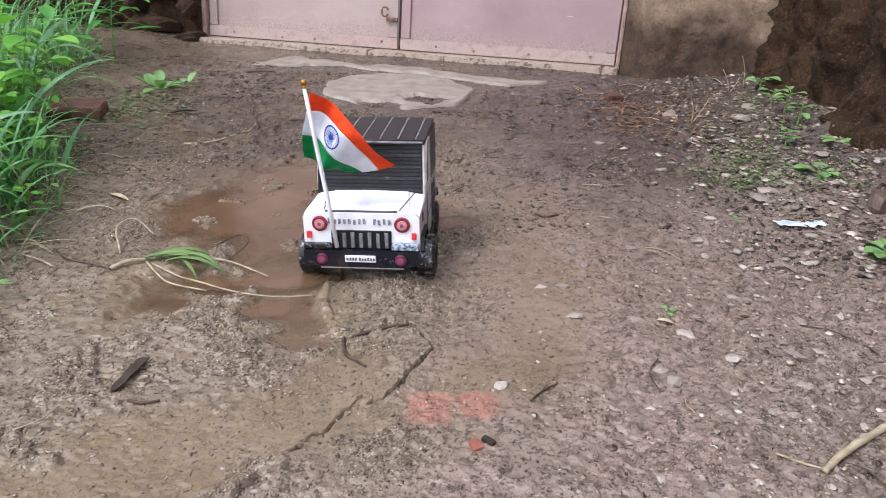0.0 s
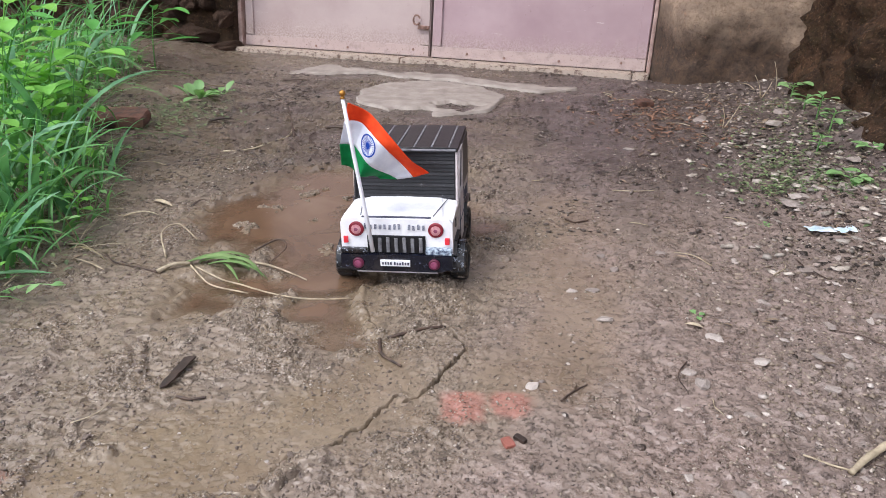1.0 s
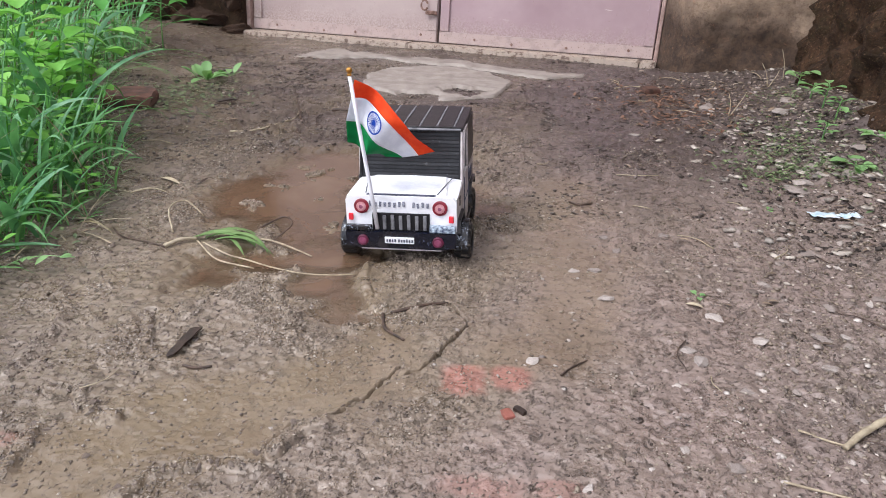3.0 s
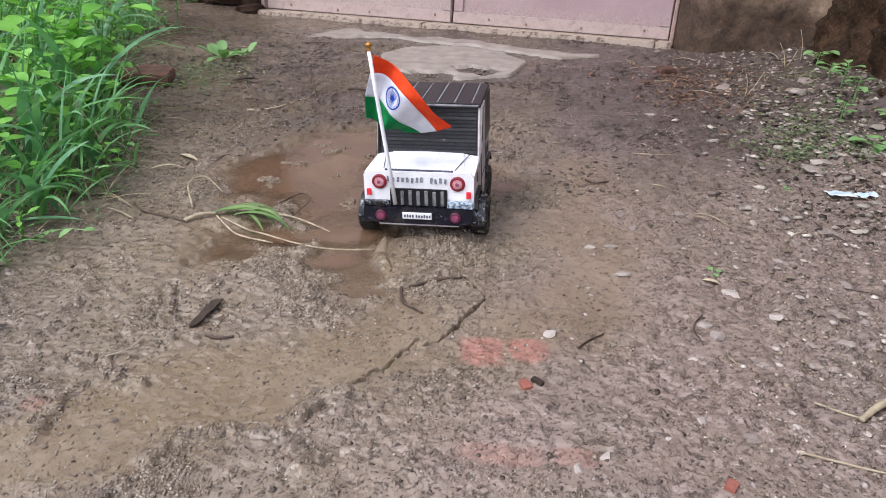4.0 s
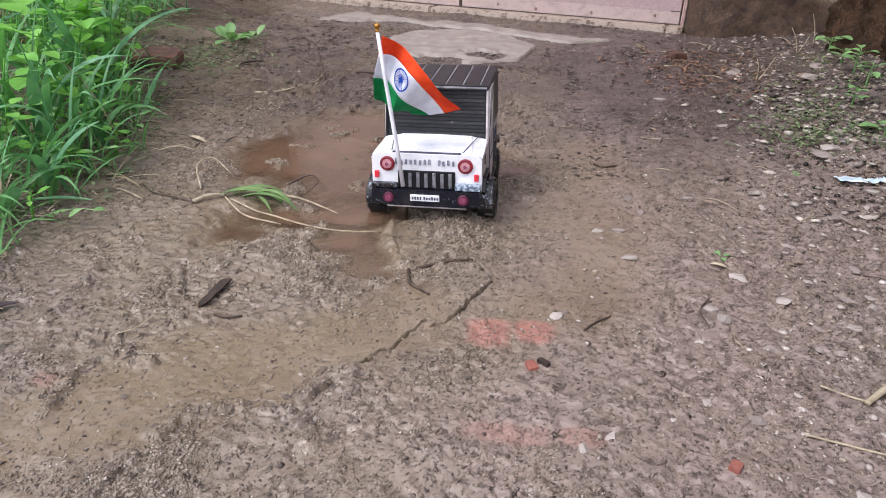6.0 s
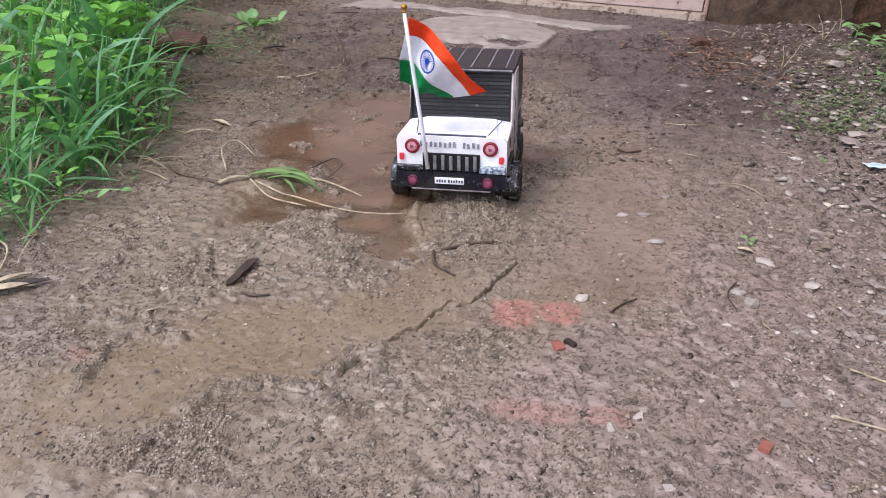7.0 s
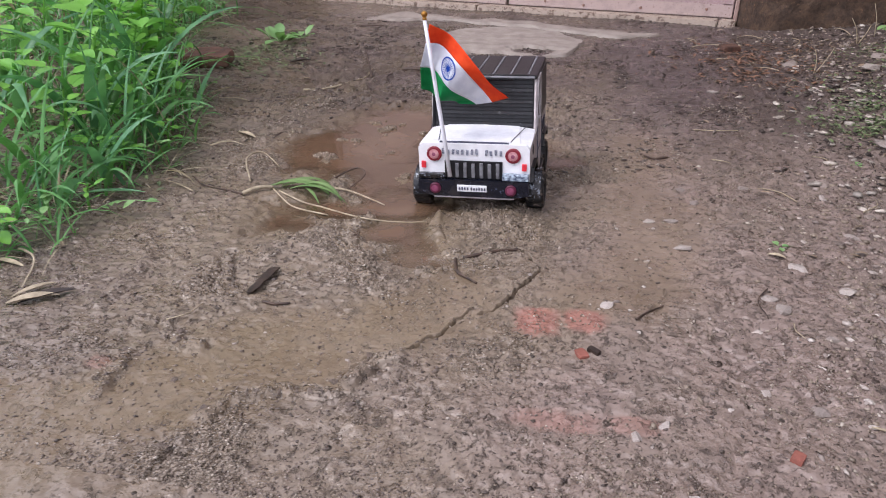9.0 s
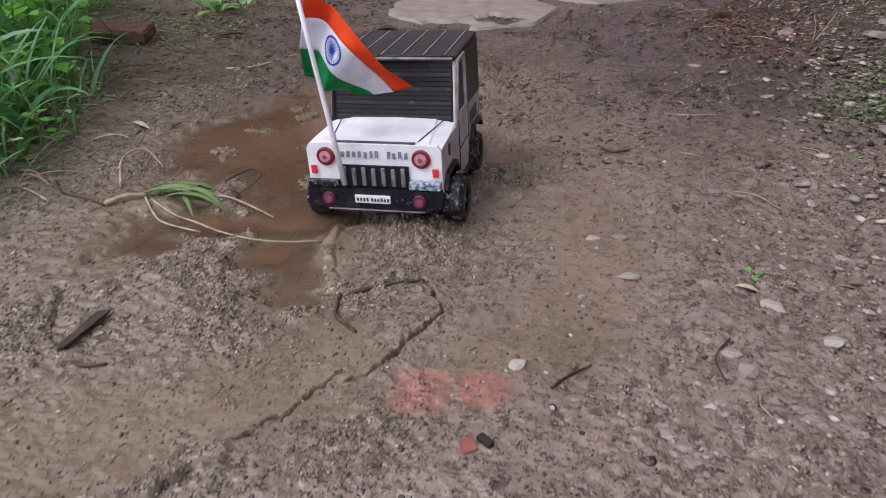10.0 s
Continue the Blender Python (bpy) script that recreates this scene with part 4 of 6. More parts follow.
def toy_car():
    car = thing("toy_car", G @ pose(-0.066, 0.872, 0.0005, 0, -2.2, -2.0), "home-made white and black card off-road toy car standing in mud", "toy car")
    W = 0.071          # half width
    z_roof = 0.160
    # underbody
    part("chassis", box(bmesh.new(), -0.060, 0.060, 0.012, 0.205, 0.022, 0.046, 0.002), NAVY, car, "dark underbody")
    # front face
    face = part("front_panel", slab(bmesh.new(), [(-W, 0.044), (W, 0.044), (W, 0.088), (W - 0.004, 0.0935), (-W + 0.004, 0.0935), (-W, 0.088)], (0.003, 0.008), "y"), CARD, car, "white painted card front")
    # grille: dark field with pale uprights
    grille = part("grille", box(bmesh.new(), -0.037, 0.037, 0.0005, 0.003, 0.0485, 0.0718, 0.0006), TAPE, car, "black slotted grille")
    for k in range(7):
        x = -0.0312 + 0.0104 * k
        part("slat", box(bmesh.new(), x - 0.0023, x + 0.0023, -0.0015, 0.0005, 0.050, 0.0702 - 0.001 * (k % 2), 0.0006, None, 1), TAPE_GREY, grille)
    for side in (-1, 1):
        lamp_disc(car, "headlight", side * 0.0503, 0.0800, 0.003, 0.0096, RED, PINK, "round red-ringed headlight")
        lamp_disc(car, "fog_light", side * 0.0485, 0.0372, -0.006, 0.0072, MAGENTA, PINK_DARK, "small pink fog lamp")
        part("indicator", box(bmesh.new(), side * 0.0645 - 0.0030, side * 0.0645 + 0.0030, 0.0, 0.0028, 0.0610, 0.0700, 0.001), SIGNAL, car, "small red corner lamp")
        part("bumper_pad", box(bmesh.new(), side * 0.054 - 0.0165, side * 0.054 + 0.0165, -0.0055, 0.0026, 0.0490, 0.0575 if side > 0 else 0.0555, 0.0015), SCUFF if side > 0 else GLINT_SCUFF_BLACK, car, "blue-white scuffed tape" if side > 0 else "dark scuffed tape")
    bumper = part("bumper", slab(bmesh.new(), [(-W, 0.0300), (-0.052, 0.0262), (0.052, 0.0262), (W, 0.0300), (W, 0.0482), (-W, 0.0482)], (-0.006, 0.0028), "y"), NAVY, car, "dark taped front bumper")
    part("bumper_lip", box(bmesh.new(), -0.052, 0.052, -0.004, 0.012, 0.0232, 0.0257, 0.0008), CARD_EDGE, car, "pale card edge under the bumper")
    plate = part("plate", box(bmesh.new(), -0.020, 0.018, -0.0085, -0.0062, 0.0340, 0.0425, 0.0005), PLATE, bumper, "small white plate")
    bm = bmesh.new()
    rng = random.Random(3)
    for k in range(10):
        x = -0.0165 + 0.0034 * k + (0.0015 if k > 3 else 0)
        box(bm, x - 0.0010, x + 0.0010, -0.0092, -0.0086, 0.0364, 0.0364 + rng.uniform(0.003, 0.0042))
    bm2 = bmesh.new()
    part("marking", bm, INK, car, "dark bars")
    for k in range(13):
        if k == 8:
            continue
        x = -0.0385 + 0.0061 * k
        lean = Matrix.Translation((x, 0, 0.0796 + rng.uniform(-0.0006, 0.0006))) @ Matrix.Rotation(rng.uniform(-0.12, 0.12), 4, "Y")
        box(bm2, -0.0015, 0.0015, 0.0016, 0.0026, 0.0, rng.uniform(0.0058, 0.0074), 0.0, lean)
    part("marking", bm2, INK_FADED, car, "dark hand-drawn bars")
    # bonnet: raised middle panel and slanting shoulders
    bm = bmesh.new()
    sect = [(0.008, W, 0.0935), (0.030, W, 0.0938), (0.083, W - 0.002, 0.0942)]
    rows = []
    for y, w, z in sect:
        inner = w - 0.013 - 0.10 * y
        rows.append([bm.verts.new(c) for c in ((-w, y, z - 0.0035), (-inner - 0.002, y, z - 0.0008), (-inner, y, z + 0.0004), (0, y, z + 0.0012), (inner, y, z + 0.0004), (inner + 0.002, y, z - 0.0008), (w, y, z - 0.0035))])
    low = [[bm.verts.new((v.co.x, v.co.y, v.co.z - 0.004)) for v in r] for r in rows]
    for a, b in ((rows, 1), (low, -1)):
        for r0, r1 in zip(a, a[1:]):
            for p, q, s, t in zip(r0, r0[1:], r1[1:], r1):
                bm.faces.new((p, q, s, t) if b > 0 else (t, s, q, p))
    for r0, l0 in ((rows[0], low[0]), (rows[-1], low[-1])):
        for k in range(6):
            bm.faces.new((r0[k], l0[k], l0[k + 1], r0[k + 1]))
    for i in range(2):
        for k in (0, 6):
            bm.faces.new((rows[i][k], rows[i + 1][k], low[i + 1][k], low[i][k]))
    bmesh.ops.recalc_face_normals(bm, faces=bm.faces)
    hood = part("bonnet", bm, CARD, car, "white painted card bonnet with creased shoulders")
    bm = bmesh.new()
    box(bm, -0.044, 0.044, 0.0062, 0.0092, 0.0925, 0.0952, 0.0004, None, 1)
    part("bonnet_seam", bm, INK, hood, "dark seam along the bonnet edge")
    for side in (-1, 1):
        bm = tube(bmesh.new(), [(side * 0.046, 0.012, 0.0946), (side * 0.0515, 0.045, 0.0949), (side * 0.058, 0.080, 0.0950)], 0.0006, 5)
        part("bonnet_seam", bm, INK, hood)
    # sides
    for side in (-1, 1):
        x0, x1 = side * (W - 0.004), side * W
        wing = [(0.008, 0.046), (0.008, 0.0885), (0.083, 0.0895), (0.083, 0.040), (0.076, 0.030), (0.066, 0.046), (0.056, 0.056), (0.020, 0.056), (0.012, 0.046)]
        part("wing", slab(bmesh.new(), wing, (x0, x1), "x"), CARD_EDGE, car, "grubby white front wing with an arched cut-out")
        bm = box(bmesh.new(), min(x1, x1 + side * 0.0012), max(x1, x1 + side * 0.0012), 0.034, 0.041, 0.072, 0.084, 0.0004)
        part("vent", bm, TAPE, car, "small black wing vent")
        bm = bmesh.new()
        strip(bm, [(0.008, 0.044), (0.020, 0.058), (0.056, 0.058), (0.068, 0.046), (0.079, 0.028)], 0.0022, x1 - side * 0.001, x1 + side * 0.004)
        part("wheel_arch", bm, TAPE, car, "black taped wheel arch")
        door = part("door", slab(bmesh.new(), [(0.085, 0.026), (0.085, 0.094), (0.134, 0.094), (0.134, 0.040), (0.128, 0.026)], (x0, x1 + side * 0.0012), "x"), CARD_EDGE, car, "white card door with a dark seam")
        bm = bmesh.new()
        strip(bm, [(0.0865, 0.060), (0.133, 0.061)], 0.0008, x1 + side * 0.001, x1 + side * 0.0018)
        strip(bm, [(0.0845, 0.027), (0.0845, 0.094)], 0.0007, x1 + side * 0.001, x1 + side * 0.0018)
        strip(bm, [(0.1345, 0.040), (0.1345, 0.094)], 0.0007, x1 + side * 0.001, x1 + side * 0.0018)
        part("seam", bm, INK, door)
        part("door_glass", slab(bmesh.new(), [(0.090, 0.094), (0.133, 0.094), (0.130, 0.152), (0.099, 0.152)], (x0, x0 + side * 0.002), "x"), TAPE, car, "black window")
        bm = bmesh.new()
        strip(bm, [(0.087, 0.094), (0.097, 0.153), (0.1315, 0.153), (0.135, 0.094), (0.087, 0.0945)], 0.0022, x0 + side * 0.001, x1 + side * 0.0008)
        part("window_frame", bm, CARD_EDGE, car, "white window surround")
        part("quarter_panel", slab(bmesh.new(), [(0.137, 0.040), (0.137, 0.092), (0.211, 0.090), (0.211, 0.045), (0.205, 0.054), (0.162, 0.058), (0.148, 0.050)], (x0, x1), "x"), CARD_EDGE, car, "grubby white rear quarter")
        bm = bmesh.new()
        for k in range(4):
            y = 0.150 + 0.011 * k
            box(bm, min(x1, x1 + side * 0.0008), max(x1, x1 + side * 0.0008), y, y + 0.006, 0.066, 0.081)
        part("marking", bm, INK, car, "dark bars on the rear quarter")
        part("quarter_glass", slab(bmesh.new(), [(0.137, 0.0935), (0.133, 0.155), (0.205, 0.155), (0.211, 0.0915)], (x0 + side * 0.0005, x1 + side * 0.0006), "x"), TAPE, car, "black hard-top side")
        bm = bmesh.new()
        strip(bm, [(0.146, 0.046), (0.158, 0.060), (0.202, 0.058), (0.212, 0.046)], 0.0022, x1 - side * 0.001, x1 + side * 0.004)
        part("wheel_arch", bm, TAPE, car)
        part("step_board", box(bmesh.new(), side * W - 0.004, side * W + 0.004, 0.074, 0.146, 0.022, 0.028, 0.001), TAPE, car, "dark side step")
    # windscreen in overlapping strips of tape
    screen = part("windscreen", slab(bmesh.new(), [(0.0825, 0.091), (0.0865, 0.091), (0.0985, 0.154), (0.0945, 0.154)], (-W + 0.004, W - 0.004), "x"), TAPE, car, "black taped windscreen")
    for k in range(12):
        z = 0.0936 + 0.0049 * k
        y = 0.0838 + (z - 0.096) * 0.19
        bm = box(bmesh.new(), -W + 0.006, W - 0.006, y - 0.0012, y + 0.0008, z, z + 0.0047, 0.0006, Matrix.Translation((0, y, z)) @ pose(0, 0, 0, -19 + (k % 3) * 2, 0, 0.25 * ((k % 3) - 1)) @ Matrix.Translation((0, -y, -z)), 1)
        part("tape_strip", bm, TAPE if k % 3 else TAPE_WORN, screen)
    for side in (-1, 1):
        bm = tube(bmesh.new(), [(side * (W - 0.002), 0.0820, 0.090), (side * (W - 0.003), 0.0945, 0.156)], 0.0022, 6)
        part("pillar", bm, CARD_EDGE if side > 0 else TAPE, car)
    # roof with lengthwise ribs
    roof = part("roof", box(bmesh.new(), -W + 0.001, W - 0.001, 0.089, 0.213, 0.154, z_roof, 0.003), TAPE, car, "black taped roof with pale ribs")
    for k in range(6):
        x = -0.058 + 0.0232 * k
        part("rib", box(bmesh.new(), x - 0.0013, x + 0.0013, 0.094, 0.208, z_roof - 0.0002, z_roof + 0.0012, 0.0005, None, 1), TAPE_GREY, roof)
        if k < 5:
            part("roof_panel", box(bmesh.new(), x + 0.0022, x + 0.021, 0.091, 0.211, z_roof - 0.001, z_roof + 0.0007, 0.0006, None, 1), TAPE, roof)
    part("roof_edge", tube(bmesh.new(), [(-W + 0.004, 0.0895, 0.1575), (0.0, 0.0885, 0.158), (W - 0.004, 0.0895, 0.1575)], 0.0016, 6), TAPE_GREY, roof)
    part("tailgate", box(bmesh.new(), -W + 0.004, W - 0.004, 0.207, 0.2115, 0.036, 0.1535, 0.001), TAPE, car, "black back panel")
    part("partition", box(bmesh.new(), -W + 0.005, W - 0.005, 0.09, 0.2065, 0.040, 0.044, 0.0005), TAPE, car)
    for side in (-1, 1):
        arc = [radians(q) for q in range(-4, 165, 12)]
        rim = [(0.043 - 0.0290 * math.cos(q), 0.0218 + 0.0290 * math.sin(q)) for q in arc] + [(0.043 - 0.0265 * math.cos(q), 0.0218 + 0.0265 * math.sin(q)) for q in reversed(arc)]
        part("mudguard", slab(bmesh.new(), rim, (side * (W - 0.004), side * (W + 0.0125)), "x"), GLINT_SCUFF_BLACK, car, "glossy black taped mudguard with scuffs and painted glints")
        wheel(car, side * (W + 0.0045), 0.043, side)
        wheel(car, side * (W - 0.006), 0.181, side)
    # spare wheel bracket and axle stubs
    for y in (0.043, 0.181):
        part("axle", tube(bmesh.new(), [(-W, y, 0.0225), (W, y, 0.0225)], 0.003, 8), NAVY, car)


toy_car()


# ---- the little flag taped to the grille ----
def toy_flag():
    flag = thing("flag", G @ pose(-0.062, 0.872, 0.0, 0, 0, 1.5), "cloth tricolour flag on a white stick fixed to the toy car", "flag")
    foot, top = Vector((-0.0345, -0.0095, 0.0545)), Vector((-0.0645, -0.012, 0.246))
    part("stick", tube(bmesh.new(), [foot, foot.lerp(top, 0.3) + Vector((0.0004, 0, 0)), foot.lerp(top, 0.7), top], [0.0027, 0.0026, 0.0024, 0.0022], 12), POLE, flag, "white plastic stick", True)
    bm = bmesh.new()
    tube(bm, [top + Vector((0, 0, h)) for h in (-0.001, 0.001, 0.002, 0.0035, 0.0055, 0.0075, 0.009)], [0.0026, 0.0028, 0.0018, 0.0032, 0.0038, 0.0032, 0.001], 14)
    part("knob", bm, GOLD, flag, "small gold knob", True)
    # four lines that bound the three bands: along the fly, x and z on the flag's own plane
    lines = (((-0.060, 0.2395), (-0.045, 0.2310), (-0.028, 0.2180), (-0.004, 0.1930), (0.014, 0.1690), (0.0335, 0.1505)),
             ((-0.066, 0.2165), (-0.052, 0.2140), (-0.036, 0.2040), (-0.020, 0.1890), (-0.0047, 0.1685), (0.0136, 0.1435)),
             ((-0.0745, 0.1860), (-0.060, 0.1825), (-0.048, 0.1755), (-0.035, 0.1620), (-0.021, 0.1500), (-0.0066, 0.1395)),
             ((-0.0750, 0.1570), (-0.064, 0.1530), (-0.054, 0.1505), (-0.045, 0.1475), (-0.037, 0.1440), (-0.0280, 0.1395)))
    N = 49
    rows = [smooth_line([(x, 0, z) for x, z in line], N) for line in lines]

    def at(s, t):
        """s along the fly 0..1, t down the hoist 0..3."""
        i = min(int(s * (N - 1)), N - 2)
        f = s * (N - 1) - i
        pts = [r[i].lerp(r[i + 1], f) for r in rows]
        j = min(int(t), 2)
        p = pts[j].lerp(pts[j + 1], t - j)
        bulge = 0.010 * math.sin(s * 7.5 + 0.35 * t) * min(1, s * 3 + 0.15 * t) + 0.006 * t / 3
        depth = 0.0045 + bulge + (0.004 * t if s < 0.25 else 0.004 * t * max(0, 1 - (s - 0.25) * 4))
        return Vector((p.x, -0.0085 + depth + 0.012 * s, p.z))

    for band, (mat, tag) in enumerate(((SAFFRON, "saffron band"), (WHITE_CLOTH, "white band"), (GREEN_CLOTH, "green band"))):
        bm = bmesh.new()
        k = 8
        front = [[bm.verts.new(at(i / (N - 1), band + j / k)) for j in range(k + 1)] for i in range(N)]
        back = [[bm.verts.new(v.co + Vector((0, 0.0005, 0))) for v in r] for r in front]
        for i in range(N - 1):
            for j in range(k):
                bm.faces.new((front[i][j], front[i][j + 1], front[i + 1][j + 1], front[i + 1][j]))
                bm.faces.new((back[i][j], back[i + 1][j], back[i + 1][j + 1], back[i][j + 1]))
        for i in range(N - 1):
            for j in (0, k):
                bm.faces.new((front[i][j], front[i + 1][j], back[i + 1][j], back[i][j]))
        for j in range(k):
            for i in (0, N - 1):
                bm.faces.new((front[i][j], front[i][j + 1], back[i][j + 1], back[i][j]))
        bmesh.ops.recalc_face_normals(bm, faces=bm.faces)
        part("cloth", bm, mat, flag, tag, True)
    # the wheel emblem, printed on the white band
    cs, ct, rs, rt = 0.44, 1.48, 0.115, 0.39

    def print_at(a, r):
        p = at(cs + rs * r * math.cos(a), ct + rt * r * math.sin(a))
        return p + Vector((0, -0.0006, 0))

    bm = bmesh.new()
    n = 48
    for r0, r1 in ((0.86, 1.0), (0.0, 0.17)):
        for k in range(n):
            a, b = 2 * math.pi * k / n, 2 * math.pi * (k + 1) / n
            quad = [print_at(a, r0), print_at(b, r0), print_at(b, r1), print_at(a, r1)]
            if r0 == 0:
                quad = quad[1:]
            bm.faces.new([bm.verts.new(p) for p in quad])
    for k in range(24):
        a = 2 * math.pi * k / 24
        bm.faces.new([bm.verts.new(p) for p in (print_at(a - 0.16, 0.17), print_at(a + 0.16, 0.17), print_at(a + 0.028, 0.88), print_at(a - 0.028, 0.88))])
    part("emblem", bm, CHAKRA, flag, "blue spoked wheel print")


toy_flag()


# ---- loose things on the lane ----
def pebble_mesh(seed, flat, material, name="stone", chips=7):
    """A flat stone, its sides broken along a few random planes."""
    r = random.Random(seed * 13 + 5)
    bm = bmesh.new()
    bmesh.ops.create_icosphere(bm, subdivisions=3 if flat < 0.6 else 2, radius=1.0)
    cuts = [(Vector((math.cos(a), math.sin(a), r.uniform(-0.2, 0.7))).normalized(), r.uniform(0.55, 0.88)) for a in (r.uniform(0, 6.28) for _ in range(chips))]
    cuts.append((Vector((r.uniform(-0.3, 0.3), r.uniform(-0.3, 0.3), 1)).normalized(), r.uniform(0.55, 0.8)))
    off = Vector((seed * 7.3, seed * 3.1, 0))
    stretch = r.uniform(0.55, 1.0)
    for v in bm.verts:
        q = v.co * (1 + 0.35 * noise.noise(v.co * 1.1 + off))
        for side, far in cuts:
            over = q.dot(side) - far
            if over > 0:
                q -= side * over
        q *= 1 + 0.06 * noise.noise(v.co * 5 + off)
        v.co = Vector((q.x * 1.2, q.y * 1.2 * stretch, max(q.z, -0.6) * flat))
    return mesh_of(name, bm, material)


PALE = [pebble_mesh(k, 0.33, PALE_STONE) for k in range(7)]
GREY = [pebble_mesh(k + 20, 0.5, GREY_STONE) for k in range(6)]
CLODS = [pebble_mesh(k + 40, 0.42, CLOD, "mud_clod") for k in range(5)]


def put_stone(u, v, size, rng, pale=True, name="stone", label="", group="", meshes=None):
    me = rng.choice(meshes or (PALE if pale else GREY))
    ob = new(name, me)
    ob.matrix_world = on(u, v, size * 0.12, rng.uniform(0, 360), rng.uniform(-12, 12), rng.uniform(-12, 12)) @ Matrix.Diagonal((size, size, size, 1))
    return tagged(ob, label, "stone" if name == "stone" else "mud clod", group)


rng = random.Random(2)
# the ones that stand out
for u, v, s in ((0.19, 0.815, 0.0125), (0.219, 0.957, 0.011), (0.203, 0.998, 0.0085), (0.292, 1.017, 0.010), (0.157, 0.887, 0.0085), (0.183, 0.89, 0.010),
                (0.308, 0.785, 0.0135), (0.10, 0.668, 0.0085), (0.728, 1.847, 0.024), (0.623, 1.371, 0.022), (0.567, 1.266, 0.02),
                (0.393, 1.005, 0.010), (0.482, 0.984, 0.013), (0.436, 0.947, 0.011), (0.416, 0.756, 0.0095), (0.446, 0.762, 0.0065), (0.714, 1.416, 0.018),
                (0.118, 0.465, 0.007), (0.229, 0.544, 0.006), (0.273, 0.685, 0.0125), (0.141, 0.485, 0.007), (0.332, 1.589, 0.013), (0.264, 0.712, 0.010),
                (0.542, 1.86, 0.030), (0.676, 1.737, 0.026), (0.552, 1.242, 0.024), (0.604, 1.333, 0.021), (0.611, 1.297, 0.018), (0.652, 1.292, 0.02), (0.643, 1.617, 0.018),
                (0.392, 0.875, 0.011), (0.307, 0.637, 0.009), (0.442, 0.743, 0.010), (0.348, 0.738, 0.011), (0.405, 0.693, 0.010)):
    put_stone(u, v, s * 0.88, rng, True, "stone", "pale smooth pebble half sunk in the mud", "loose stones on the lane")
u0 = 0
while u0 < 250:
    v = 0.40 + 1.6 * rng.random() ** 1.7
    u = rng.uniform(0.1, 0.5 + 0.28 * v)
    g = float(gravel_zone(u, v))
    if rng.random() > (0.06 + g * 0.94) * (0.15 if v > 1.1 and u < 0.45 else 1.0):
        continue
    pale = rng.random() < 0.55
    size = (0.0022 + 0.0055 * rng.random() ** 2.6) * (0.75 + 0.5 * v)
    put_stone(u, v, size, rng, pale, "stone", "small pale flat pebble on wet soil" if pale else "small grey pebble on wet soil", "loose stones on the lane")
    u0 += 1
for k in range(26):
    u, v = rng.uniform(-0.3, 0.16), rng.uniform(0.5, 1.0)
    if float(pool(np.array(u), np.array(v))) > 0.03:
        put_stone(u, v, rng.uniform(0.0015, 0.003), rng, True, "stone", "tiny white pebble in the mud", "loose stones on the lane")
for line in RIDGES:
    for (x0, y0), (x1, y1) in zip(line, line[1:]):
        for k in range(3):
            f = rng.random()
            put_stone(x0 + f * (x1 - x0) + rng.gauss(0, 0.006), y0 + f * (y1 - y0) + rng.gauss(0, 0.006), rng.uniform(0.002, 0.0045) * (0.7 + 0.35 * y0), rng, False, "mud_clod", "dark lump of churned wet mud", "mud clods", CLODS)
for k in range(22):
    v = 0.42 + 1.5 * rng.random() ** 1.6
    u = rng.uniform(-0.25 - 0.3 * v, 0.25 + 0.25 * v)
    if float(pool(np.array(u), np.array(v))) > 0.03:
        put_stone(u, v, rng.uniform(0.002, 0.0045) * (0.7 + 0.5 * v), rng, False, "mud_clod", "dark lump of churned wet mud", "mud clods", CLODS)


def scatter(name, label, category, count, place, size, material, seed, flat=0.6, tiny=False):
    """One mesh of many small lumps."""
    r = np.random.RandomState(seed)
    bm = bmesh.new()
    bmesh.ops.create_icosphere(bm, subdivisions=1, radius=1.0)
    bv = np.array([v.co[:] for v in bm.verts])
    bf = np.array([[v.index for v in f.verts] for f in bm.faces])
    bm.free()
    if tiny:
        bv = np.array([(1, 0, 0), (0, 1, 0), (-1, 0, 0), (0, -1, 0), (0, 0, 1), (0.1, 0.1, -1)], float)
        bf = np.array([(0, 1, 4), (1, 2, 4), (2, 3, 4), (3, 0, 4), (1, 0, 5), (2, 1, 5), (3, 2, 5), (0, 3, 5)])
    u, v = place(r, count)
    n = len(u)
    s = size(r, u, v)
    dirs = r.normal(size=(n, 1, 3)) * 0.28
    shape = bv[None] * (1 + (bv[None] * dirs).sum(-1, keepdims=True) + r.uniform(-0.22, 0.22, (n, len(bv), 1)))
    a = r.uniform(0, 6.283, n)
    stretch = r.uniform(0.28, 0.9, n)
    x, y, z = shape[..., 0] * s[:, None], shape[..., 1] * (s * stretch)[:, None], shape[..., 2] * (s * flat)[:, None]
    ca, sa = np.cos(a)[:, None], np.sin(a)[:, None]
    base = height(u, v)
    co = np.stack([u[:, None] + x * ca - y * sa, v[:, None] + x * sa + y * ca, base[:, None] + s[:, None] * 0.15 + z], -1).reshape(-1, 3)
    faces = (bf[None] + (np.arange(n) * len(bv))[:, None, None]).reshape(-1, 3)
    me = bpy.data.meshes.new(name)
    me.vertices.add(len(co))
    me.vertices.foreach_set("co", co.ravel())
    me.loops.add(faces.size)
    me.loops.foreach_set("vertex_index", faces.ravel())
    me.polygons.add(len(faces))
    me.polygons.foreach_set("loop_start", np.arange(0, faces.size, 3))
    me.update(calc_edges=True)
    me.materials.append(material)
    ob = new(name, me)
    ob.matrix_world = G
    return tagged(ob, label, category, kind="stuff")


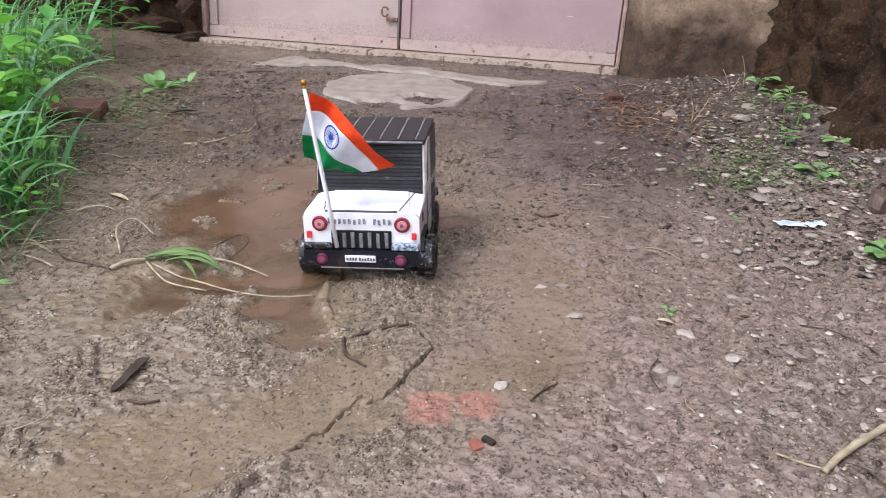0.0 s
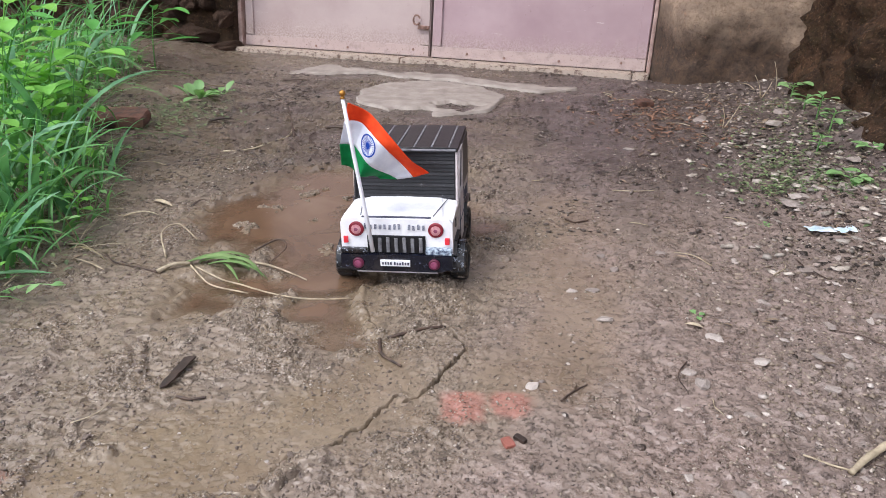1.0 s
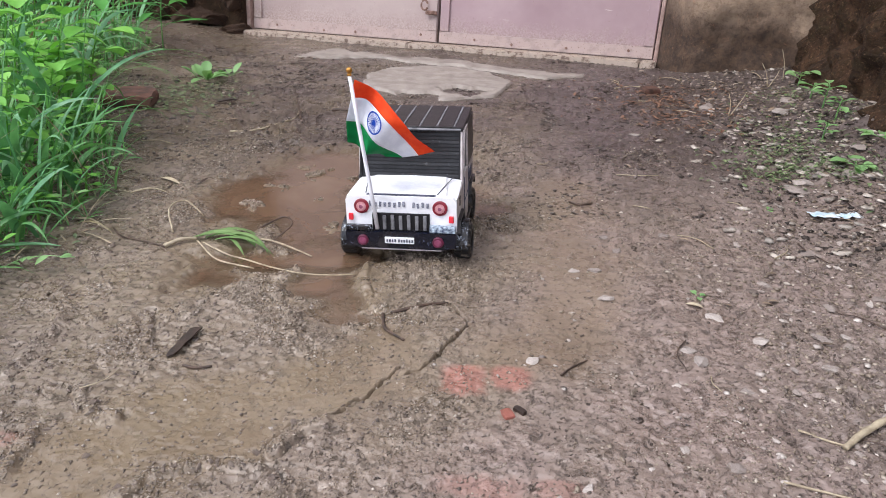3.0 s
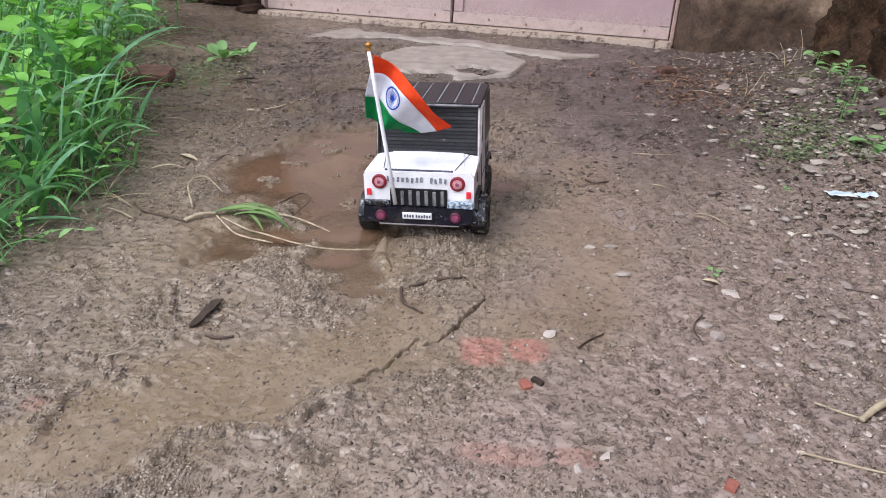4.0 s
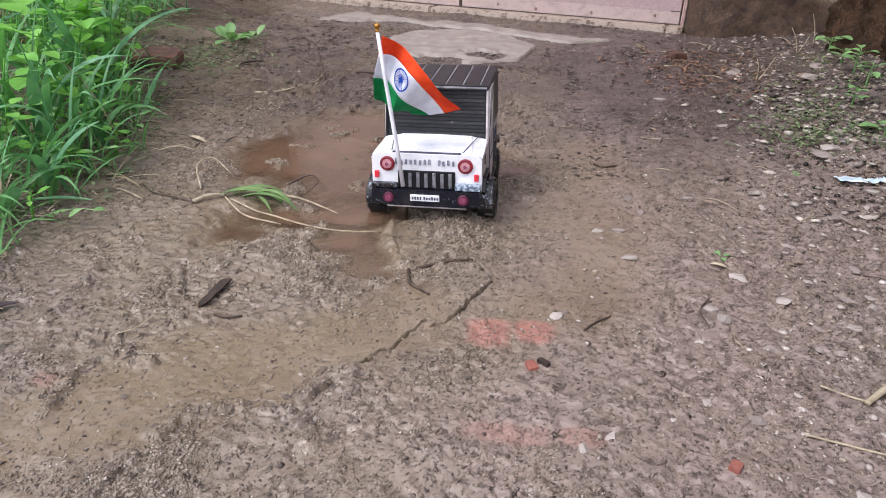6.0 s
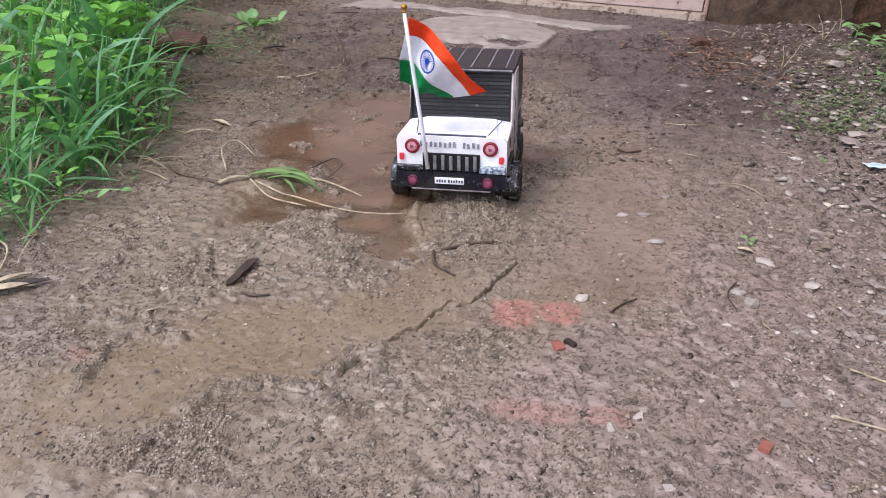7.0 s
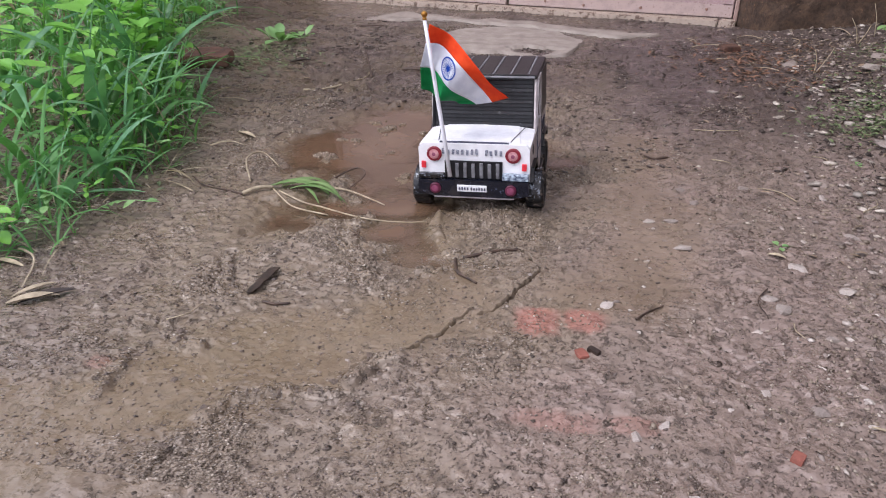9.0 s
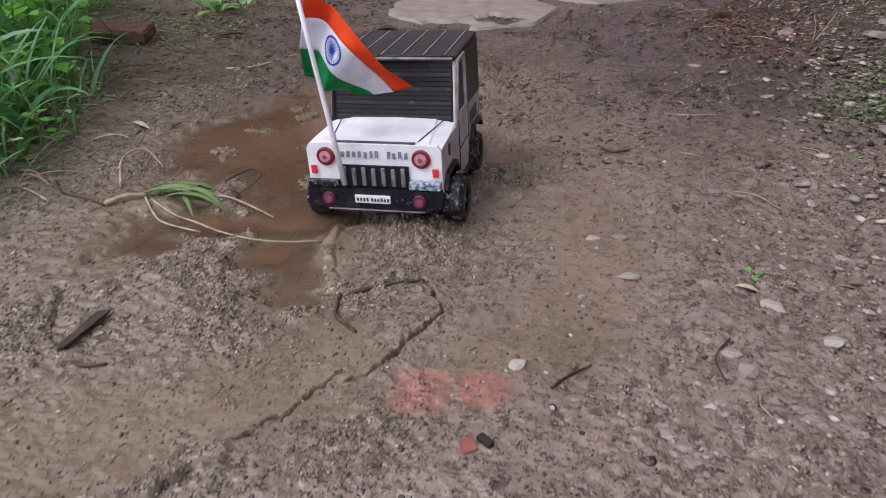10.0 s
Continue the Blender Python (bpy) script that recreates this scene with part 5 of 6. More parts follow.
def crumb_places(r, count):
    v = 0.36 + 1.5 * r.rand(count * 8) ** 1.9
    u = (r.rand(count * 8) - 0.5) * (0.75 + 0.75 * v) + 0.0
    keep = r.rand(count * 8) < 0.02 + 0.98 * crumbly(u, v) * np.maximum(step(-0.015, 0.005, pool(u, v)), isle(u, v))
    return u[keep][:count], v[keep][:count]


def gravel_places(r, count):
    v = 0.36 + 2.0 * r.rand(count * 4) ** 1.8
    u = 0.1 + r.rand(count * 4) * (0.55 + 0.35 * v)
    keep = r.rand(count * 4) < (0.08 + 0.92 * gravel_zone(u, v)) * (1 - 0.93 * step(1.0, 1.3, v) * step(0.62, 0.45, u))
    return u[keep][:count], v[keep][:count]


def speck_places(r, count):
    v = 0.36 + 2.0 * r.rand(count * 2) ** 1.7
    u = (r.rand(count * 2) - 0.5) * (0.75 + 0.95 * v)
    keep = (pool(u, v) > 0.0) & (np.hypot((u - 0.055) / 0.055, (v - 0.63) / 0.035) > 1) & (r.rand(count * 2) < (1 - 0.8 * silt_zone(u, v)) * (1 - 0.7 * step(1.0, 1.3, v)))
    return u[keep][:count], v[keep][:count]


def churn_places(r, count):
    v = 1.05 + 1.4 * r.rand(count * 5)
    u = (r.rand(count * 5) - 0.5) * 1.9
    keep = (pool(u, v) > 0.02) & (r.rand(count * 5) < 0.03 + step(0.06, 0.3, fbm(u, v, 9, 4, 0.65)))
    bed = np.minimum(np.hypot((u + 0.145) / 0.235, (v - 2.03) / 0.25), np.hypot((u + 0.16) / 0.52, (v - 2.32 + 0.17 * (u + 0.16)) / 0.11))
    keep &= bed > 1.0
    return u[keep][:count], v[keep][:count]


def bank_places(r, count):
    v = 0.95 + 1.45 * r.rand(count * 4)
    u = 0.30 + 0.75 * r.rand(count * 4)
    keep = r.rand(count * 4) < (0.02 + 0.98 * step(0.42, 0.62, u - 0.2 * fbm(u, v, 5, 3))) * (1 - 0.85 * step(1.55, 1.9, v))
    return u[keep][:count], v[keep][:count]


CLUMPS = ((0.158, 1.709, 0.03, 0.05, 3), (0.334, 1.403, 0.035, 0.04, 3), (0.277, 1.541, 0.03, 0.02, 1), (0.173, 1.159, 0.04, 0.04, 2), (0.022, 1.40, 0.04, 0.05, 2), (0.08, 1.50, 0.03, 0.03, 1),
          (-0.273, 1.72, 0.04, 0.06, 3), (-0.396, 1.42, 0.05, 0.025, 3), (-0.477, 1.27, 0.05, 0.04, 2), (-0.50, 1.56, 0.06, 0.07, 2), (-0.62, 1.75, 0.06, 0.08, 3), (-0.534, 2.10, 0.08, 0.08, 3),
          (0.30, 1.95, 0.07, 0.06, 3), (0.45, 1.75, 0.06, 0.10, 3), (0.60, 2.15, 0.10, 0.08, 4), (-0.78, 1.95, 0.08, 0.15, 3), (-0.065, 1.945, 0.02, 0.02, 1), (-0.19, 1.845, 0.02, 0.02, 1),
          (-0.62, 1.45, 0.06, 0.05, 3), (-0.40, 1.33, 0.06, 0.03, 2), (-0.55, 1.36, 0.05, 0.03, 2), (-0.68, 1.62, 0.05, 0.05, 3), (-0.60, 1.90, 0.07, 0.06, 3), (-0.85, 2.25, 0.12, 0.12, 4), (-0.30, 1.50, 0.05, 0.03, 2))


def clump_places(r, count):
    share = np.array([c[4] for c in CLUMPS], float)
    k = r.choice(len(CLUMPS), count, p=share / share.sum())
    spots = np.array(CLUMPS)[k]
    u, v = spots[:, 0] + spots[:, 2] * r.normal(size=count), spots[:, 1] + spots[:, 3] * r.normal(size=count)
    keep = fbm(u, v, 22, 3, 0.6) > -0.12
    return u[keep], v[keep]


scatter("mud_crumbs", "small glistening crumbs of churned brown mud", "mud crumbs", 52000, crumb_places,
        lambda r, u, v: (0.0007 + 0.0016 * r.rand(len(u)) ** 2) * (0.75 + 0.5 * v), CRUMBS, 31, 0.65, True)
scatter("gravel", "loose mixed gravel and grit over wet soil", "gravel", 15000, gravel_places,
        lambda r, u, v: (0.0007 + 0.0034 * r.rand(len(u)) ** 3) * (0.7 + 0.5 * v), CRUMBS, 32, 0.5)
scatter("pebbles", "small pale flat pebbles spread over wet soil", "pebbles", 2600, gravel_places,
        lambda r, u, v: (0.0016 + 0.0042 * r.rand(len(u)) ** 3) * (0.7 + 0.5 * v), PEBBLES, 35, 0.4)
scatter("churned_soil", "dark churned lumps of wet soil across the lane", "soil", 5200, churn_places,
        lambda r, u, v: (0.0009 + 0.0046 * r.rand(len(u)) ** 3.5) * (0.6 + 0.4 * v), CHURN, 36, 0.28)
scatter("stone_chips", "pale angular stone chips over the dark bank soil", "stone chips", 1500, bank_places,
        lambda r, u, v: (0.0020 + 0.0125 * r.rand(len(u)) ** 3.4) * (1 - 0.45 * step(1.65, 1.95, v)), CHIPS, 39, 0.22)
scatter("debris", "dark rotten crumbs and scraps clumped on the wet mud", "debris", 4300, clump_places,
        lambda r, u, v: (0.0010 + 0.0048 * r.rand(len(u)) ** 3), CHURN, 41, 0.38)
scatter("grit", "pale grit caught among dark scraps on the mud", "grit", 1000, clump_places,
        lambda r, u, v: (0.0012 + 0.0030 * r.rand(len(u)) ** 3), CHIPS, 43, 0.4)
scatter("rubble_litter", "mixed dirt, grit and stone chips on the bank", "debris", 5000, bank_places,
        lambda r, u, v: (0.0012 + 0.008 * r.rand(len(u)) ** 6), BANK, 37, 0.4, True)
scatter("soil_specks", "dark specks of wet soil strewn over the mud", "soil", 15000, speck_places,
        lambda r, u, v: (0.0004 + 0.0027 * r.rand(len(u)) ** 4.5) * (0.7 + 0.55 * v), SPECK, 33, 0.4, True)
scatter("soil_grains", "brown grains of trodden soil over the lane", "soil", 34000, speck_places,
        lambda r, u, v: (0.0006 + 0.0016 * r.rand(len(u)) ** 2) * (0.7 + 0.5 * v), GRAIN, 34, 0.55, True)


EDGE = ((-0.56, 0.30), (-0.52, 0.70), (-0.52, 0.85), (-0.53, 1.0), (-0.57, 1.15), (-0.64, 1.32), (-0.85, 1.50), (-0.95, 1.75), (-1.00, 2.1), (-1.12, 2.5))


def edge_u(v):
    for (u0, v0), (u1, v1) in zip(EDGE, EDGE[1:]):
        if v0 <= v <= v1:
            return u0 + (u1 - u0) * (v - v0) / (v1 - v0)
    return EDGE[-1][0] if v > 2 else EDGE[0][0]


def stick(points, r0, r1, material, name, label, category="twig", lift=0.0, bury=0.4, wobble=0.0009):
    bm = bmesh.new()
    pts = smooth_line([(x, y, 0) for x, y in points], 6 * len(points))
    n = len(pts)
    out = []
    level = np.maximum(height([p.x for p in pts], [p.y for p in pts]), WATER_Z - 0.001)
    level = np.convolve(np.pad(level, 4, "edge"), np.ones(9) / 9, "valid")
    for i, p in enumerate(pts):
        q = p + Vector((noise.noise(p * 60) * wobble, noise.noise(p * 60 + Vector((9, 0, 0))) * wobble, 0))
        out.append((q.x, q.y, float(level[i]) + 0.001 + r0 * (1 - bury) + lift * math.sin(math.pi * i / (n - 1))))
    tube(bm, out, [(r0 + (r1 - r0) * i / (n - 1)) * (1 + 0.25 * noise.noise(p * 90)) for i, p in enumerate(pts)], 7)
    return solo(name, bm, material, G, label, category, smooth=True)


stick([(-0.060, 0.745), (-0.028, 0.764), (0.002, 0.781)], 0.0021, 0.0014, TWIG, "twig", "wet dark twig lying in the mud")
stick([(-0.069, 0.746), (-0.064, 0.718), (-0.057, 0.704), (-0.037, 0.687)], 0.0021, 0.0013, TWIG, "twig", "curved wet dark twig lying in the mud")
stick([(-0.513, 1.451), (-0.453, 1.468), (-0.425, 1.54), (-0.416, 1.587), (-0.421, 1.663)], 0.002, 0.0015, STRAW, "twig", "pale bent dry stalk on the dark mud")
stick([(-0.403, 1.589), (-0.44, 1.70), (-0.493, 1.858)], 0.0028, 0.0015, TWIG, "twig", "thin brown twig on the mud")
stick([(-0.35, 1.671), (-0.30, 1.66), (-0.242, 1.60)], 0.004, 0.003, TWIG, "twig", "short muddy twig on the lane")
stick([(-0.32, 1.75), (-0.29, 1.68), (-0.25, 1.58)], 0.0035, 0.002, TWIG, "twig", "short muddy twig on the lane")
stick([(0.127, 0.643), (0.143, 0.663), (0.156, 0.676)], 0.0013, 0.0009, TWIG, "twig", "thin dark twig on the grit")
stick([(0.300, 0.512), (0.33, 0.505), (0.365, 0.494)], 0.0013, 0.001, STRAW, "straw", "thin dry straw on the grit", "straw")
stick([(0.334, 0.580), (0.352, 0.572), (0.372, 0.567)], 0.0011, 0.001, STRAW, "straw", "thin dry straw on the grit", "straw")
stick([(0.368, 0.563), (0.392, 0.583), (0.418, 0.603), (0.46, 0.635)], 0.003, 0.0036, STRAW, "stalk", "thick pale dry stalk lying on gravel", "stalk", 0.004)
stick([(-0.248, 0.611), (-0.235, 0.609), (-0.219, 0.614)], 0.0016, 0.0012, TWIG, "twig", "small dark twig in the mud")
stick([(0.165, 1.138), (0.18, 1.125), (0.20, 1.135)], 0.002, 0.0015, TWIG, "twig", "small dark twig in the mud")
for k in range(34):
    v = 0.5 + 1.7 * rng.random() ** 1.3
    u = rng.uniform(0.1, 0.45 + 0.3 * v) if k % 3 else rng.uniform(-0.75, -0.3) * min(1, v)
    if float(pool(np.array(u), np.array(v))) < 0.02:
        continue
    a, l = rng.uniform(0, 6.28), rng.uniform(0.012, 0.035) * (0.6 + 0.5 * v)
    dark = rng.random() < 0.45
    stick([(u, v), (u + l * math.cos(a), v + l * math.sin(a)), (u + 1.9 * l * math.cos(a + 0.3), v + 1.9 * l * math.sin(a + 0.3))], 0.0008 * (0.6 + 0.6 * v), 0.0005 * (0.6 + 0.6 * v),
          TWIG if dark else STRAW, "twig" if dark else "straw", "short dark twig strewn on the lane" if dark else "short dry straw strewn on the lane", "twig" if dark else "straw", 0.002)


for k in range(9):
    u, v = rng.uniform(0.32, 0.78), rng.uniform(1.72, 2.2)
    a, l = rng.uniform(-0.6, 3.6), rng.uniform(0.015, 0.045)
    stick([(u, v), (u + l * math.cos(a), v + l * math.sin(a)), (u + 1.9 * l * math.cos(a + 0.15), v + 1.9 * l * math.sin(a + 0.15))], 0.0013, 0.0008,
          STRAW, "straw", "thin dry straw among debris by the wall", "straw", rng.choice((0.001, 0.003, 0.006)))
for k in range(3):
    v = rng.uniform(0.95, 1.6)
    u, a, l = edge_u(v) + rng.uniform(-0.06, 0.05), rng.uniform(-0.7, 0.5), rng.uniform(0.02, 0.05)
    stick([(u, v), (u + l * math.cos(a), v + l * math.sin(a)), (u + 1.8 * l * math.cos(a - 0.15), v + 1.8 * l * math.sin(a - 0.15))], 0.0014, 0.0008,
          STRAW, "straw", "thin dry grass stem at the foot of the bank", "straw", rng.choice((0.001, 0.003, 0.006)))


def blade(bm, base, way, length, width, rise, droop, fold=0.25, seg=7, twist=0.0):
    """A grass blade: starts at base, climbs, bends towards way and droops."""
    way = Vector((way[0], way[1], 0)).normalized()
    side0 = Vector((-way.y, way.x, 0))
    p, ang = Vector(base), rise
    rows = []
    for i in range(seg + 1):
        f = i / seg
        w = width * (0.55 + 0.9 * f) if f < 0.35 else width * (1.0 - ((f - 0.35) / 0.65) ** 1.8) * 0.87
        w = max(w, 0.0003)
        d = way * math.cos(ang) + Vector((0, 0, math.sin(ang)))
        side = (side0 * math.cos(twist * f) + d.cross(side0) * math.sin(twist * f)).normalized()
        up = side.cross(d)
        rows.append([bm.verts.new(p - side * w / 2 + up * fold * w * 0.5), bm.verts.new(p), bm.verts.new(p + side * w / 2 + up * fold * w * 0.5)])
        p = p + d * (length / seg)
        ang -= droop / seg * (0.6 + 0.8 * f)
    for r0, r1 in zip(rows, rows[1:]):
        bm.faces.new((r0[0], r0[1], r1[1], r1[0]))
        bm.faces.new((r0[1], r0[2], r1[2], r1[1]))
    return bm


def leaf(bm, base, way, length, width, rise, droop, seg=7, across=2, cup=0.15):
    way = Vector((way[0], way[1], 0)).normalized()
    side = Vector((-way.y, way.x, 0))
    p, ang = Vector(base), rise
    rows = []
    for i in range(seg + 1):
        f = i / seg
        w = max(width * math.sin(math.pi * min(1, f * 0.94 + 0.04)) ** 0.75, 0.0004)
        d = way * math.cos(ang) + Vector((0, 0, math.sin(ang)))
        up = side.cross(d) * -1
        row = []
        for j in range(-across, across + 1):
            t = j / across
            row.append(bm.verts.new(p + side * t * w / 2 + Vector((0, 0, 1)) * cup * w * t * t + up * 0.0))
        rows.append(row)
        p = p + d * (length / seg)
        ang -= droop / seg
    for r0, r1 in zip(rows, rows[1:]):
        for a, b, c, d2 in zip(r0, r0[1:], r1[1:], r1):
            bm.faces.new((a, b, c, d2))
    return bm


# ---- the grassy bank ----
def grass_bank():
    r = random.Random(17)
    bm = bmesh.new()
    clumps = []
    for k in range(125):
        v = r.uniform(0.60, 2.45)
        u = edge_u(v) - 0.12 - 0.80 * r.random() ** 1.3
        clumps.append((u, v, r.uniform(0.7, 1.25)))
    for u, v, s in clumps:
        for j in range(r.randint(5, 9)):
            a = r.uniform(0, 6.28)
            x, y = u + 0.05 * s * math.cos(a) * r.random(), v + 0.05 * s * math.sin(a) * r.random()
            way = (math.cos(a) + 0.6, math.sin(a) - 0.25)
            blade(bm, (x, y, float(height(x, y)) - 0.004), way, r.uniform(0.08, 0.28) * s, r.choice((0.003, 0.005, 0.009, 0.013)) * r.uniform(0.8, 1.2), r.uniform(1.0, 1.5), r.uniform(0.8, 2.8), 0.3, 7, r.uniform(-0.9, 0.9))
    # low fine growth along the edge, with bare soil between
    for k in range(340):
        v = r.uniform(0.62, 2.3)
        u = edge_u(v) - 0.01 - 0.2 * r.random()
        a = r.uniform(0, 6.28)
        for j in range(r.randint(2, 4)):
            b = a + r.uniform(-1, 1)
            blade(bm, (u, v, float(height(u, v)) - 0.003), (math.cos(b), math.sin(b)), r.uniform(0.025, 0.10), r.uniform(0.0018, 0.005), r.uniform(0.4, 1.4), r.uniform(0.5, 2.2), 0.3, 5, r.uniform(-0.9, 0.9))
    for k in range(70):
        v = r.uniform(0.75, 2.4)
        u = edge_u(v) - 0.02 - 0.45 * r.random()
        a = r.gauss(-0.1, 1.1)
        blade(bm, (u, v, float(height(u, v)) - 0.003), (math.cos(a), math.sin(a)), r.uniform(0.2, 0.42), r.uniform(0.0022, 0.005), r.uniform(1.0, 1.5), r.uniform(1.4, 2.9), 0.3, 11, r.uniform(-0.9, 0.9))
    solo("grass", bm, GRASS, G, "dense green grass leaning over the bank by the wall", "grass", kind="stuff")
    # dry thatch at the foot
    bm = bmesh.new()
    for k in range(460):
        v = r.uniform(0.6, 2.3)
        u = edge_u(v) + 0.01 - 0.4 * r.random()
        a = r.uniform(0, 6.28)
        blade(bm, (u, v, float(height(u, v)) + 0.002), (math.cos(a), math.sin(a)), r.uniform(0.03, 0.11), r.uniform(0.0015, 0.0035), r.uniform(0.0, 0.5), r.uniform(0.1, 0.9), 0.2, 5)
    solo("thatch", bm, STRAW, G, "dry straw-coloured grass litter at the foot of the bank", "dry grass", kind="stuff")


grass_bank()


def undergrowth():
    """Small herb leaves on thin twisted stems, filling the grass."""
    r = random.Random(61)
    bm = bmesh.new()
    for k in range(330):
        v = r.uniform(0.68, 2.35)
        u = edge_u(v) - 0.03 - 0.52 * r.random() ** 1.4
        p = Vector((u, v, float(height(u, v)) - 0.002))
        a, rise = r.uniform(0, 6.28), r.uniform(0.5, 1.4)
        n = r.randint(3, 7)
        pts = [p.copy()]
        for j in range(n):
            a += r.uniform(-0.6, 0.6)
            rise = max(-0.1, rise - r.uniform(0, 0.25))
            p = p + 0.016 * Vector((math.cos(a) * math.cos(rise), math.sin(a) * math.cos(rise), math.sin(rise)))
            pts.append(p.copy())
            b, l = r.uniform(0, 6.28), r.uniform(0.008, 0.019)
            leaf(bm, p, (math.cos(b), math.sin(b)), l, l * r.uniform(0.45, 0.75), r.uniform(-0.2, 0.5), 0.5, 3, 1, 0.1)
        tube(bm, pts, 0.0006, 3, False)
    solo("undergrowth", bm, LEAF_BANK, G, "small-leaved green herbs tangled under the grass", "undergrowth", kind="stuff")


undergrowth()


def tall_grass(u, v, count, length, width, heading, seed, spread=2.3):
    r = random.Random(seed)
    ob = thing("grass_plant", on(u, v, -0.004), "tall grass plant with long arching green blades", "grass plant", "grass plants on the bank")
    for k in range(count):
        a = heading + r.uniform(-spread, spread)
        foot, turn = 0.035 * r.random(), r.uniform(0, 6.28)
        base = (foot * math.cos(turn), foot * math.sin(turn), 0)
        habit = r.random()
        if habit < 0.22:      # broad strap leaves
            long_, wide, rise, droop = r.uniform(0.8, 1.15), r.uniform(1.25, 1.7), r.uniform(1.0, 1.45), r.uniform(1.0, 2.2)
        elif habit < 0.62:    # thin, nearly upright
            long_, wide, rise, droop = r.uniform(0.6, 1.25), r.uniform(0.3, 0.6), r.uniform(1.15, 1.55), r.uniform(0.3, 1.4)
        else:                 # arching
            long_, wide, rise, droop = r.uniform(0.6, 1.1), r.uniform(0.55, 1.1), r.uniform(0.9, 1.5), r.uniform(1.5, 3.0)
        part("blade", blade(bmesh.new(), base, (math.cos(a), math.sin(a)), length * long_, width * wide, rise, droop, 0.28, 10, r.uniform(-1.2, 1.2)), GRASS_BLUE if habit < 0.5 else GRASS, ob, smooth=True)
    return ob


for k, (u, v, n, l, w, h) in enumerate(((-0.58, 0.86, 7, 0.13, 0.011, -0.4), (-0.59, 0.98, 7, 0.15, 0.012, -0.6), (-0.62, 1.10, 7, 0.17, 0.012, -0.4), (-0.665, 1.21, 7, 0.18, 0.011, -0.4), (-0.60, 0.78, 7, 0.14, 0.012, -0.6),
                                        (-0.63, 0.78, 9, 0.17, 0.010, -0.4), (-0.64, 0.95, 10, 0.21, 0.011, -0.2), (-0.66, 1.10, 11, 0.24, 0.012, 0.0), (-0.72, 1.25, 11, 0.26, 0.011, 0.0), (-0.70, 1.02, 10, 0.25, 0.012, -0.6), (-0.88, 1.40, 11, 0.22, 0.010, -0.2), (-0.97, 1.70, 10, 0.26, 0.009, 0.3), (-0.60, 0.88, 9, 0.16, 0.010, 0.0), (-0.63, 1.04, 9, 0.18, 0.011, 0.1), (-0.76, 1.14, 10, 0.24, 0.012, -0.5),
                                        (-0.90, 1.38, 10, 0.28, 0.010, 0.2), (-0.94, 1.58, 11, 0.30, 0.010, 0.2), (-1.02, 1.75, 11, 0.33, 0.009, 0.2), (-1.04, 2.00, 12, 0.36, 0.008, 0.3),
                                        (-1.10, 1.55, 10, 0.30, 0.012, -0.3), (-0.84, 1.00, 9, 0.24, 0.012, -0.8), (-1.0, 1.2, 10, 0.28, 0.012, -0.4), (-1.2, 1.8, 10, 0.34, 0.011, 0.0),
                                        (-0.63, 0.70, 6, 0.14, 0.011, -0.5), (-0.67, 0.62, 7, 0.15, 0.011, -0.4), (-1.12, 2.25, 10, 0.36, 0.009, 0.3), (-0.76, 0.72, 8, 0.2, 0.010, -0.7), (-1.3, 2.1, 10, 0.34, 0.012, -0.2))):
    tall_grass(u, v, n, l, w, h, 100 + k)


def leafy_plant(u, v, tall, leaves, size, round_, seed, mat, label, lean=(0.3, -0.2), group="leafy weeds", rise=(-0.1, 0.5)):
    r = random.Random(seed)
    ob = thing("weed", on(u, v, -0.003), label, "weed", group)
    if tall > 0.04:
        stem = smooth_line([(0, 0, 0), (lean[0] * tall * 0.3, lean[1] * tall * 0.3, tall * 0.55), (lean[0] * tall, lean[1] * tall, tall)], 8)
        part("stem", tube(bmesh.new(), stem, [0.0022 - 0.0012 * i / 7 for i in range(8)], 6), mat, ob, smooth=True)
    for k in range(leaves):
        f = 0.35 + 0.65 * (k + 0.5) / leaves if tall > 0.04 else 0.05
        a = k * 2.4 + r.uniform(-0.5, 0.5)
        at = Vector((lean[0] * tall * f * f, lean[1] * tall * f * f, tall * f))
        s = size * r.uniform(0.65, 1.1)
        way = (math.cos(a), math.sin(a))
        stalk = at + Vector((way[0], way[1], 0.35)) * s * 0.5
        bm = tube(bmesh.new(), [at, at.lerp(stalk, 0.5) + Vector((0, 0, s * 0.05)), stalk], 0.0009, 5)
        leaf(bm, stalk, way, s, s * round_, r.uniform(*rise), r.uniform(0.2, 0.9), 7, 2, r.uniform(0.03, 0.18))
        part("leaf", bm, mat, ob, smooth=True)
    return ob


